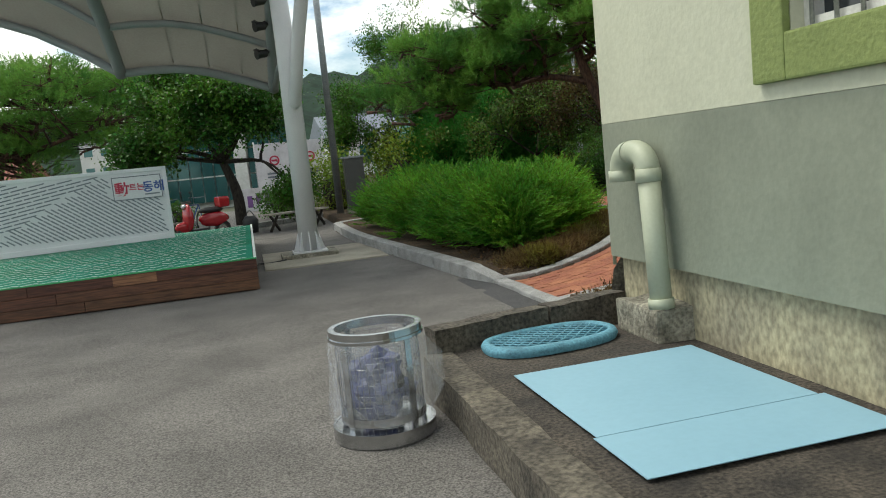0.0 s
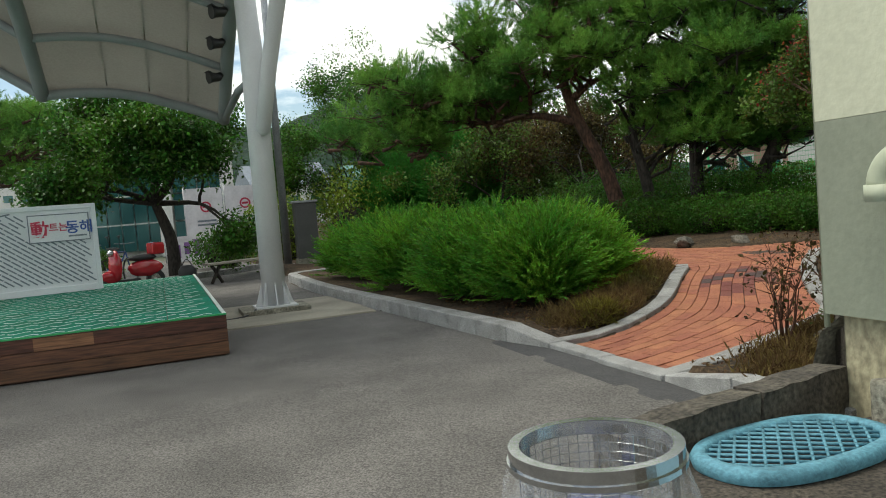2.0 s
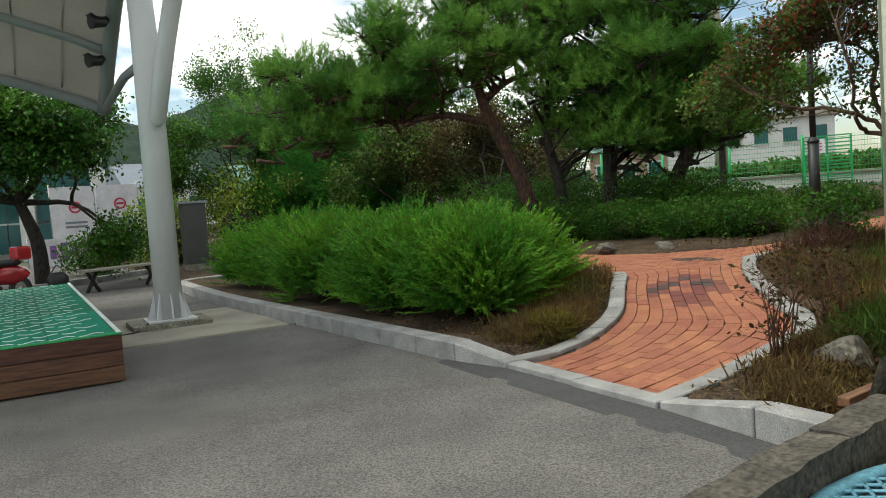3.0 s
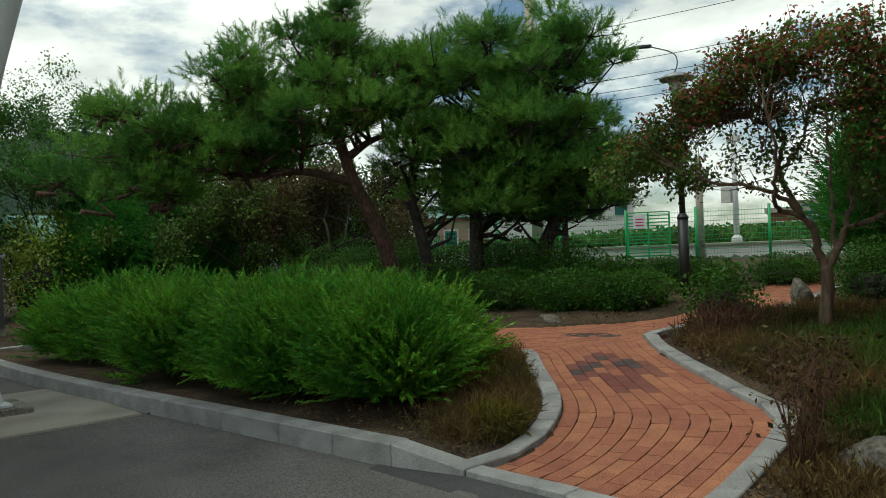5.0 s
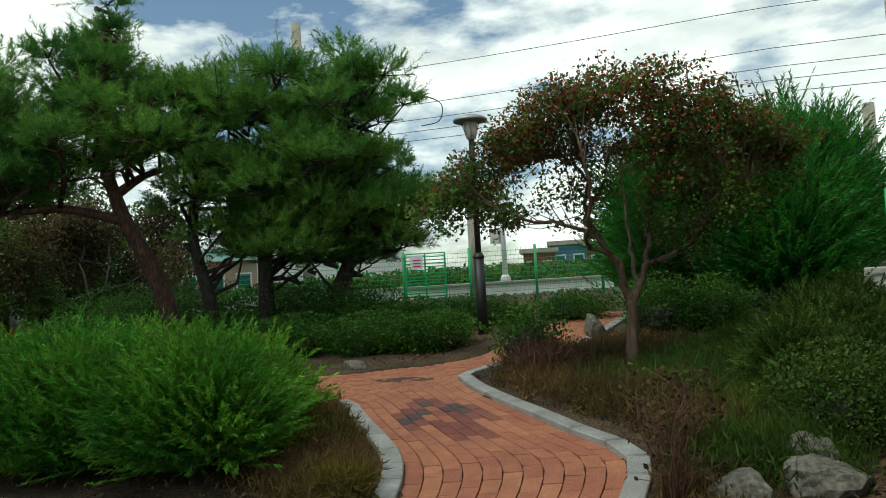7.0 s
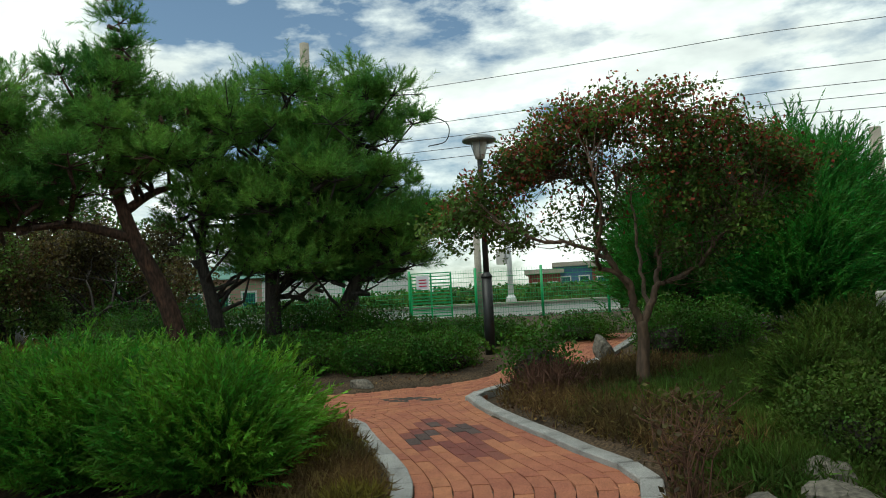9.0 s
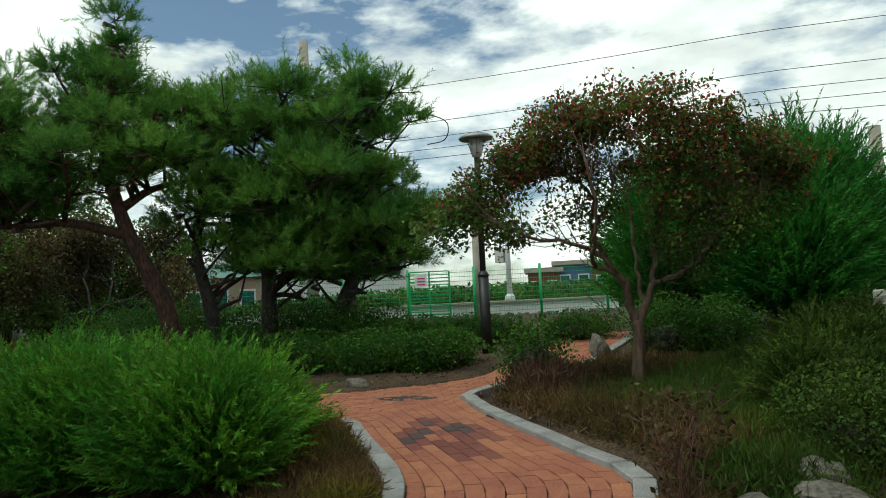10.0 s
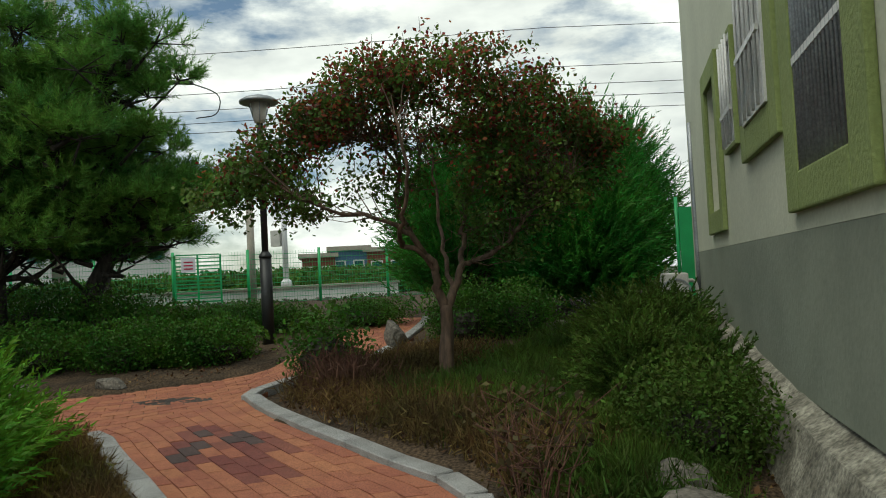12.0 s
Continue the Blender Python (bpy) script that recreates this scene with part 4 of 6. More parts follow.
for x, y, rx, rz in ((7.4, 23.4, 1.5, 3.5), (6.1, 23.8, 1.1, 2.6), (8.6, 24.0, 1.1, 2.9)):
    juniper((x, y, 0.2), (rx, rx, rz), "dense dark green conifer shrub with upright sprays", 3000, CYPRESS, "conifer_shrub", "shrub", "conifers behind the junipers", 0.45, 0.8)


def clipped(at, radii, label, count=2600, mat=None, name="clipped_hedge", size=0.05, group="", cat="hedge"):
    """A rounded leafy hedge."""
    t = thing(name, at, label, cat, group)
    mat = mat or BOXLEAF
    # dark solid core; its colour stands in for twigs and shade behind the leaves
    part("inner_growth", lumpy((0, 0, radii[2] * 0.3), (radii[0] * 0.5, radii[1] * 0.5, radii[2] * 0.3), at[0] * 3 + at[1], amount=0.22), BARK_DARK, t, "solid dark core for the inner twigs and their shade")
    out = []
    for k in range(4):
        c = (rng.uniform(-0.3, 0.3) * radii[0], rng.uniform(-0.3, 0.3) * radii[1], radii[2] * 0.40)
        p, d = shell(count // 4, c, (radii[0] * 0.85, radii[1] * 0.85, radii[2] * 0.58), 0.5, -0.7)
        p += d * rng.normal(scale=0.03, size=(len(p), 1))
        p[:, 2] = np.maximum(p[:, 2], 0.03)
        out.append(leaves(p, size, up=-0.3))
    p, d = shell(count // 14, (0, 0, radii[2] * 0.45), (radii[0] * 0.95, radii[1] * 0.95, radii[2] * 0.58), 0.95, 0.1)
    out.append(leaves(p + d * 0.05, size * 1.2, up=-0.8))
    sheets("foliage", np.concatenate(out), mat, t)
    return t


for x, y, rx, ry, rz in ((8.75, 10.98, 0.55, 0.62, 0.52), (8.6, 12.0, 0.7, 0.8, 0.56), (8.4, 13.2, 0.8, 0.85, 0.6), (8.1, 14.5, 0.9, 0.95, 0.72), (7.6, 15.9, 1.0, 1.0, 0.8), (9.7, 13.1, 0.9, 1.0, 0.92), (9.6, 14.4, 1.0, 1.1, 1.08), (9.1, 15.8, 1.1, 1.2, 1.15), (8.5, 17.3, 1.2, 1.2, 1.2), (9.7, 12.0, 0.6, 0.7, 0.62)):
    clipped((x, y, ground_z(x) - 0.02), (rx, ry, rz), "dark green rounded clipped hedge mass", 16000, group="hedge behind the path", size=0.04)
for x, y, r, h in ((11.2, 11.3, 0.65, 0.45), (11.9, 10.2, 0.75, 0.45), (9.62, 8.15, 0.55, 0.8), (10.1, 7.5, 0.6, 0.7), (13.0, 12.9, 0.7, 0.4)):
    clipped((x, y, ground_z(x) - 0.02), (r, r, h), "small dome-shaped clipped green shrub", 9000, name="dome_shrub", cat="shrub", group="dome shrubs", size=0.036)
clipped((4.95, 5.86, bed_z(4.95) - 0.05), (0.56, 0.48, 0.62), "low dense dark green leafy shrub beside the wall", 13000, WEED, "low_shrub", 0.030, "shrubs at the wall", "shrub")
clipped((7.85, 9.25, ground_z(7.8) - 0.02), (0.5, 0.5, 0.72), "dark low shrub with reddish seed heads", 2000, name="low_shrub", cat="shrub", size=0.055)
clipped((5.15, 24.6, 0.1), (1.6, 1.6, 2.5), "yellow green leafy bush behind the pole", 7000, LIMELEAF, "leafy_bush", 0.09, cat="bush")
clipped((2.9, 24.6, 0.0), (1.1, 1.1, 2.0), "green leafy bush behind the cabinet", 5000, LIMELEAF, "leafy_bush", 0.09, cat="bush")
for x, y, r, h in ((-5.2, 23.5, 1.5, 1.3), (-3.6, 23.8, 1.3, 1.2), (-2.2, 23.6, 0.9, 0.9), (1.3, 25.4, 1.0, 1.1)):
    clipped((x, y, 0.0), (r, r * 0.8, h), "rounded green shrub beyond the yard", 2400, name="leafy_bush", size=0.08, group="shrubs beyond the yard", cat="bush")
for x, y, r, h in ((7.4, 26.2, 1.7, 4.3), (9.4, 26.6, 1.8, 4.9), (11.4, 26.4, 1.7, 5.0), (13.3, 25.6, 1.6, 5.0), (15.1, 24.6, 1.6, 3.9)):
    clipped((x, y, 0.3), (r, r, h), "tall dark leafy shrub among the trees", 15000, name="leafy_bush", size=0.10, group="dark shrubs among the trees", cat="bush")
clipped((-9.3, 27.0, 0.0), (4.6, 1.4, 2.7), "long dark hedge beyond the yard", 9500, name="clipped_hedge", size=0.1)


def blade_patch(name, spots, count, label, mat, height, spread, width=0.012, avoid=True, lean=0.35):
    """Grass or weeds round the spots, one object of countless blades."""
    p = []
    for x, y, r in spots:
        q = rng.normal(scale=r * 0.55, size=(count, 2)) + np.array([x, y])
        p.append(q)
    p = np.concatenate(p)
    keep = [not in_path(a, b, 0.19) and a > 2.75 and b > 5.25 for a, b in p] if avoid else [True] * len(p)
    p = p[np.array(keep)]
    base = np.array([[a, b, (bed_z(a) if avoid else 0.0) - 0.01] for a, b in p])
    d = unit(rng.normal(scale=lean, size=base.shape) + np.array([0, 0, 1.0]))
    h = height * rng.uniform(0.35, 1.2, len(base))
    tri = [blades(base, d, h, width)]
    mid = base + d * (h * 0.6).reshape(-1, 1)
    tri.append(blades(mid, unit(d + rng.normal(scale=0.8, size=d.shape)), h * 0.4, width * 1.4))
    tri.append(blades(mid * 0.5 + base * 0.5, unit(d + rng.normal(scale=0.9, size=d.shape)), h * 0.4, width * 1.4))
    o = sheets(name, np.concatenate(tri), mat)
    return tagged(o, label, "grass", kind="stuff")


blade_patch("dry_grass", [(3.2, 8.75, 0.3), (3.6, 9.0, 0.35), (4.1, 9.3, 0.4), (4.6, 9.75, 0.35), (5.0, 10.2, 0.3)], 1900, "dry brown weeds between the junipers and the path", DRYGRASS, 0.2, 0.4, 0.007, lean=0.6)
blade_patch("yellow_weeds", [(4.5, 10.0, 0.25), (4.95, 10.5, 0.25), (4.2, 9.6, 0.22), (3.3, 8.6, 0.15)], 1100, "yellow green weeds at the path's edge", YELLOWLEAF, 0.24, 0.3, 0.012, lean=0.6)
blade_patch("dry_grass", [(6.3, 7.9, 0.5), (6.9, 8.6, 0.5), (7.3, 9.1, 0.35), (5.6, 7.4, 0.5), (7.8, 8.6, 0.4), (4.9, 6.7, 0.4), (8.4, 8.2, 0.5)], 1900, "dry reddish brown grass beside the path", DRYGRASS, 0.25, 0.5, 0.009)
blade_patch("red_weeds", [(7.3, 8.9, 0.35), (6.9, 8.7, 0.3), (7.6, 9.2, 0.25)], 320, "dry red brown stalks beside the path", TWIG, 0.42, 0.5, 0.01)
blade_patch("green_weeds", [(5.4, 6.4, 0.5), (6.2, 6.7, 0.6), (7.1, 7.0, 0.6), (8.1, 6.9, 0.6), (4.4, 6.2, 0.35), (9.3, 6.6, 0.5), (6.6, 7.5, 0.5), (10.2, 6.2, 0.5)], 3600, "mixed green weeds covering the bank", WEED, 0.26, 0.5, 0.011)
blade_patch("dry_grass", [(3.4, 6.3, 0.3), (3.9, 6.5, 0.3), (3.0, 6.0, 0.2), (4.4, 6.5, 0.3)], 900, "low dry litter and grass beside the path", DRYGRASS, 0.16, 0.5, 0.01)
blade_patch("tall_grass", [(6.1, 12.2, 0.3), (5.7, 13.4, 0.4), (5.3, 14.6, 0.5), (8.7, 19.5, 1.2)], 900, "tuft of tall ornamental grass", YELLOWLEAF, 0.75, 0.3, 0.014, lean=0.28)
p = np.stack([rng.uniform(2.75, 9.5, 9000), rng.uniform(5.4, 11.5, 9000)], 1)
p = p[np.array([not in_path(a, b, 0.20) for a, b in p])]
tagged(sheets("leaf_litter", leaves(np.array([[a, b, garden_z(a, b) + 0.012] for a, b in p]), 0.045, 0.1, 0.0), LITTER), "fallen brown leaves on the soil", "leaf litter", kind="stuff")


def bare_shrub(at, height, label, stems=9):
    t = thing("bare_shrub", at, label, "shrub")
    tips = []
    for k in range(stems):
        b = bmesh.new()
        a, lean = rng.uniform(0, 2 * math.pi), rng.uniform(0.12, 0.42)
        q = [(0.03 * math.cos(a), 0.03 * math.sin(a), 0)]
        for u in (0.35, 0.7, 1.0):
            q.append((lean * height * u * math.cos(a) + rng.normal(scale=0.02), lean * height * u * math.sin(a) + rng.normal(scale=0.02), height * u * rng.uniform(0.85, 1.05)))
        tube(q, [0.007, 0.006, 0.004, 0.002], 5, b)
        for i in (1, 2, 3):
            for m in range(3):
                e = Vector(q[i]) + Vector((rng.normal(scale=0.09), rng.normal(scale=0.09), rng.uniform(0.04, 0.16)))
                tube([q[i], e], [0.003, 0.0015], 4, b)
                tips.append(e[:])
        part("stem", b, TWIG, t)
    tips = np.repeat(np.array(tips), 3, axis=0)
    sheets("foliage", leaves(tips + rng.normal(scale=0.02, size=tips.shape), 0.04), DULLRED, t)
    return t


bare_shrub((3.55, 6.62, bed_z(3.55) - 0.03), 0.62, "leggy half-bare shrub with reddish twigs", 11)
bare_shrub((4.25, 6.75, bed_z(4.2) - 0.03), 0.55, "leggy half-bare shrub beside the edging", 8)


def branches(start, direction, length, radius, depth, b, tips, droop=0.0):
    """Forked limbs; the ends are gathered in tips."""
    p, d, pts = Vector(start), Vector(direction).normalized(), [Vector(start)]
    for k in range(4):
        d = (d + Vector((rng.normal(scale=0.2), rng.normal(scale=0.2), rng.normal(scale=0.12) + droop))).normalized()
        p = p + d * length / 4
        pts.append(p.copy())
    tube(pts, list(np.linspace(radius, radius * 0.6, 5)), 7 if radius > 0.02 else 4, b)
    if depth == 0:
        tips.extend(q[:] for q in pts[2:])
        return
    for k in range(3 if depth > 1 else 4):
        n = (d + Vector((rng.normal(scale=0.62), rng.normal(scale=0.62), rng.normal(scale=0.35)))).normalized()
        branches(pts[-1 if k < 2 else 2 + k % 3 if 2 + k % 3 < 5 else 3], n, length * rng.uniform(0.55, 0.8), radius * 0.55, depth - 1, b, tips, droop)


# crape myrtle with smooth forked trunk; its crown hangs in uneven masses round a thin middle
crape = thing("crape_myrtle", (7.20, 7.80, ground_z(7.2)), "crape myrtle with smooth tan trunk and dark leaves turning red", "tree")
WIDE, DEEP = np.array([0.49, -0.87, 0.0]), np.array([0.87, 0.49, 0.0])


def crape_at(w, z, d=0.0):
    return WIDE * w + DEEP * d + np.array([0, 0, z])


b = bmesh.new()
tube(smooth_line([crape_at(0, -0.05), crape_at(-0.02, 0.3), crape_at(0.01, 0.55, 0.02), crape_at(0.0, 0.78)], 14), list(np.linspace(0.075, 0.056, 14)), 10, b)
tube([crape_at(-0.07, -0.06, 0.05), crape_at(-0.03, 0.12, 0.02), crape_at(0, 0.25)], [0.05, 0.045, 0.03], 8, b)
CRAPE_LIMBS = (([(0, 0.74, 0), (-0.07, 0.92, 0), (-0.10, 1.10, -0.05), (-0.20, 1.25, -0.1), (-0.42, 1.32, -0.15)], 0.042), ([(0, 0.74, 0), (0.10, 0.90, 0.05), (0.20, 1.10, 0.1), (0.32, 1.16, 0.1)], 0.042),
         ([(-0.20, 1.25, -0.1), (-0.40, 1.45, -0.2), (-0.65, 1.56, -0.3), (-1.0, 1.62, -0.3), (-1.35, 1.75, -0.4)], 0.024), ([(-0.10, 1.10, -0.05), (-0.25, 1.42, 0.1), (-0.36, 1.75, 0.15), (-0.33, 2.05, 0.2), (-0.42, 2.4, 0.2)], 0.028),
         ([(-0.33, 2.05, 0.2), (-0.55, 2.25, 0.0), (-0.85, 2.30, -0.1), (-1.1, 2.55, -0.2)], 0.016), ([(-0.36, 1.75, 0.15), (-0.15, 2.0, 0.3), (-0.05, 2.4, 0.4)], 0.018), ([(0.20, 1.10, 0.1), (0.3, 1.4, 0.3), (0.38, 1.8, 0.4), (0.6, 2.3, 0.4)], 0.026),
         ([(0.32, 1.16, 0.1), (0.6, 1.3, 0.0), (0.8, 1.6, -0.2), (1.2, 1.95, -0.3)], 0.024), ([(-0.42, 1.32, -0.15), (-0.48, 1.5, -0.5), (-0.5, 1.9, -0.8), (-0.6, 2.3, -0.9)], 0.020), ([(0.1, 0.9, 0.05), (0.15, 1.3, 0.5), (0.2, 1.8, 0.8), (0.2, 2.3, 0.9)], 0.022), ([(0.38, 1.8, 0.4), (0.85, 2.1, 0.6), (1.4, 2.3, 0.5)], 0.016))
part("trunk", b, BARK_SMOOTH, crape)
for q, r in CRAPE_LIMBS:
    pts = smooth_line([crape_at(*p) for p in q], 16)
    pts[2:-1] += rng.normal(scale=0.012, size=pts[2:-1].shape)
    part("limb", tube(pts, list(np.linspace(r * 1.15, r * 0.5, 16)), 8), BARK_SMOOTH, crape)
# masses of leaves: across, height, half width, half height, how full
MASSES = ((-0.62, 2.72, 0.50, 0.28, 1.0), (-0.18, 2.86, 0.52, 0.27, 1.0), (0.36, 2.86, 0.52, 0.27, 1.0), (0.85, 2.62, 0.45, 0.30, 1.0), (-1.10, 2.42, 0.40, 0.28, 1.0), (1.30, 2.40, 0.48, 0.27, 1.0), (1.72, 2.28, 0.32, 0.2, 0.7),
          (-1.45, 2.12, 0.42, 0.30, 1.0), (-1.80, 1.85, 0.42, 0.28, 1.0), (-1.30, 1.78, 0.32, 0.22, 0.8), (-0.65, 2.40, 0.50, 0.18, 0.5), (0.08, 2.40, 0.5, 0.24, 0.6), (0.66, 2.22, 0.5, 0.36, 1.0), (1.25, 2.02, 0.5, 0.30, 1.0),
          (0.42, 1.76, 0.30, 0.42, 0.9), (0.90, 1.74, 0.42, 0.36, 1.0), (0.62, 1.36, 0.26, 0.24, 0.6), (-0.85, 1.95, 0.35, 0.25, 0.22), (-0.35, 1.95, 0.35, 0.3, 0.25), (-0.5, 1.55, 0.3, 0.12, 0.15))
ends, outward = [], []
for w, z, rw, rz, full in MASSES:
    d = unit(rng.normal(size=(int(500 * full * rw / 0.45), 3)))
    reach = rng.uniform(0.35, 1.12, (len(d), 1))
    deep = max(0.35, 0.95 - 0.25 * abs(w)) * (1.0 if full > 0.5 else 0.5)
    ends.append(crape_at(w, z) + (d[:, :1] * rw * WIDE + d[:, 1:2] * deep * DEEP + d[:, 2:] * np.array([0, 0, rz])) * reach)
    outward.append(d[:, :1] * WIDE + d[:, 1:2] * DEEP + d[:, 2:] * np.array([0, 0, 1.0]))
ends, outward = np.concatenate(ends), np.concatenate(outward)
thin = np.array([noise.noise(Vector(p) * 2.6) for p in ends]) > -0.10
ends, outward = ends[thin], outward[thin]
q = np.repeat(ends, 7, axis=0)
sheets("crown", leaves(q + rng.normal(scale=0.045, size=q.shape), 0.05, up=0.2), CRAPELEAF, crape, "dark green leaves")
high = ends[ends[:, 2] + rng.normal(scale=0.25, size=len(ends)) > 2.15]
q = np.repeat(high, 4, axis=0)
sheets("crown", leaves(q + rng.normal(scale=0.06, size=q.shape), 0.048, up=0.2), REDLEAF, crape, "leaves turning dull red")
twigs = bmesh.new()
hubs = np.concatenate([smooth_line([crape_at(*p) for p in q], 14)[3:] for q, r in CRAPE_LIMBS])
for p, d in list(zip(ends, outward))[::7]:
    gap = np.linalg.norm(hubs - p, axis=1)
    h = hubs[rng.choice(np.argsort(gap)[:9])]
    if np.linalg.norm(h - p) < 0.8:
        mid = h * 0.5 + p * 0.5 + rng.normal(scale=0.07, size=3)
        tube([h, mid, p + d * 0.06], [0.006, 0.004, 0.0015], 4, twigs, False)
for p, d in list(zip(ends, outward))[::6]:
    if d[2] > 0.25:
        tip = p + d * rng.uniform(0.04, 0.14) + np.array([0, 0, 0.03])
        tube([p, tip], [0.004, 0.0015], 3, twigs, False)
part("twig", twigs, BARK_SMOOTH, crape)["kind"] = "stuff"


def tufts(pads, per_pad, needle=0.12, count=40):
    """Bottle-brush shoots over loose cushions, the upper ones standing up like candles: (centre, radii) each."""
    out = []
    for c, r in pads:
        p, d = shell(per_pad, c, r, 0.45, -0.45)
        axis = unit(d * np.array([0.9, 0.9, 0.45]) + np.array([0, 0, 0.6]) + rng.normal(scale=0.28, size=d.shape))
        reach = rng.uniform(0.16, 0.34, (len(p), 1)) * np.where(rng.random((len(p), 1)) < 0.08, 1.8, 1.0)
        for k in range(count):
            u = (k + 0.5) / count
            side = rng.normal(size=axis.shape)
            side = unit(side - axis * (side * axis).sum(1, keepdims=True))
            out.append(blades(p + axis * reach * u, unit(axis * (0.45 + 0.6 * u) + side * 0.8), needle * rng.uniform(0.75, 1.15, len(p)) * (1.0 - 0.25 * u), 0.011))
    return np.concatenate(out)


def pine(at, stem, limbs, pads, label, bark=None, r0=0.17, per_pad=52, size=1.0):
    stem, limbs = [tuple(np.array(p) * size) for p in stem], [[tuple(np.array(p) * size) for p in l] for l in limbs]
    pads = [(tuple(np.array(c) * size), tuple(np.array(q) * size)) for c, q in pads]
    t = thing("pine_tree", at, label, "tree", "pines")
    part("trunk", trunk(stem, r0, 0.03, 10), bark or BARK_PINE, t)
    for l in limbs:
        part("limb", trunk(l, r0 * 0.5, 0.022, 7), bark or BARK_PINE, t)
    stem_pts = np.concatenate([smooth_line(l, 24) for l in (stem, *limbs)])
    for c, r in pads:
        b = bmesh.new()
        c = np.array(c)
        near = stem_pts[np.argmin(np.linalg.norm(stem_pts - c + np.array([0, 0, 0.5]), axis=1))]
        if near[2] > c[2] + 0.1 or c[2] - near[2] > 1.3 * math.hypot(*(c - near)[:2]):
            near = c - np.array([0.35, 0.2, 0.25])
        tube([near, near * 0.45 + c * 0.55 + rng.normal(scale=0.12, size=3) - np.array([0, 0, 0.1]), c - np.array([0, 0, r[2] * 0.5])], [0.04, 0.028, 0.012], 5, b)
        for k in range(7):
            e = c + rng.normal(size=3) * np.array(r) * 0.55
            tube([c - np.array([0, 0, r[2] * 0.4]), e], [0.012, 0.005], 4, b)
        part("branch", b, bark or BARK_PINE, t)
    sheets("crown", tufts(pads, per_pad), NEEDLE, t)
    return t


def cushions(n, centre, radii, size, along=(1, 0)):
    """Cushions of needles spread through a crown."""
    out = []
    ax = np.array([along[0], along[1], 0]) / math.hypot(*along)
    ay = np.array([-ax[1], ax[0], 0])
    for k in range(n):
        d = unit(rng.normal(size=3)) * rng.uniform(0.45, 1.0)
        c = np.array(centre) + ax * d[0] * radii[0] + ay * d[1] * radii[1] + np.array([0, 0, d[2] * radii[2]])
        s = size * rng.uniform(0.5, 1.1)
        out.append((tuple(c), (s * rng.uniform(0.8, 1.2), s * rng.uniform(0.8, 1.2), s * rng.uniform(0.38, 0.62))))
    return out


# leaning red pine with a long limb
pine((8.01, 15.15, 0.59), [(0, 0, -0.35), (-0.35, 0.25, 1.3), (-0.80, 0.55, 2.5), (-1.05, 0.72, 3.5), (-1.15, 0.85, 4.5), (-1.1, 0.8, 5.4)],
     [[(-0.8, 0.55, 2.5), (-1.7, 1.1, 2.75), (-2.7, 1.8, 2.7), (-4.4, 2.7, 3.1)], [(-0.95, 0.65, 3.0), (-0.5, 0.2, 3.4), (0.2, -0.4, 3.6)], [(-1.05, 0.72, 3.5), (-2.0, 1.3, 4.0), (-3.2, 2.2, 4.3)]],
     cushions(64, (-1.5, 1.05, 4.25), (2.8, 1.5, 1.35), 0.62, (-0.8, 0.6)) + cushions(20, (-4.2, 2.8, 3.55), (1.9, 1.2, 0.7), 0.68, (-0.8, 0.6)) + cushions(9, (-1.1, 0.8, 6.1), (0.6, 0.5, 1.2), 0.32) + cushions(5, (0.3, -0.5, 5.0), (0.9, 0.6, 0.5), 0.5) + cushions(12, (-4.6, 3.0, 2.5), (1.7, 1.0, 0.5), 0.6, (-0.8, 0.6)) + cushions(22, (-3.0, 2.0, 3.1), (2.0, 0.9, 0.55), 0.6, (-0.8, 0.6)),
     "leaning red pine with a long horizontal limb and broad crown", size=0.82)
pine((8.46, 14.78, 0.59), [(0, 0, -0.35), (-0.25, 0.15, 1.2), (-0.4, 0.28, 2.2), (-0.25, 0.2, 3.4), (-0.1, 0.1, 4.4)],
     [], cushions(24, (-0.1, 0.1, 3.8), (1.5, 1.1, 1.5), 0.55) + cushions(7, (0.2, -0.1, 2.2), (1.0, 0.8, 0.4), 0.5), "slim dark pine between its neighbours", BARK_DARK, 0.13, size=0.82)
pine((8.99, 14.33, 0.59), [(0, 0, -0.35), (0.02, 0, 1.5), (0.05, -0.05, 3.0), (0.3, -0.2, 4.2), (0.4, -0.3, 5.3)],
     [], cushions(48, (0.4, -0.3, 4.2), (1.6, 1.3, 2.0), 0.58) + cushions(14, (0.2, -0.2, 2.2), (1.5, 1.1, 0.6), 0.55), "upright dark pine with a dense crown", BARK_DARK, 0.15, size=0.82)
pine((9.65, 13.51, 0.63), [(0, 0, -0.35), (0.05, -0.1, 0.8), (0.3, -0.35, 1.7), (0.35, -0.4, 3.0), (0.3, -0.4, 4.4), (0.2, -0.3, 5.2)],
     [[(0.3, -0.35, 1.7), (-0.4, 0.2, 2.2), (-1.2, 0.8, 2.5)]],
     cushions(64, (0.3, -0.4, 3.8), (1.8, 1.4, 2.3), 0.58) + cushions(16, (0.4, -0.5, 2.0), (1.7, 1.2, 0.6), 0.55) + cushions(10, (-1.0, 0.6, 2.5), (0.8, 0.6, 0.35), 0.5) + cushions(16, (1.3, -1.4, 2.4), (1.1, 0.8, 0.8), 0.55, (0.7, -0.7)), "broad dark pine with drooping lower branches", BARK_DARK, 0.16, size=0.82)
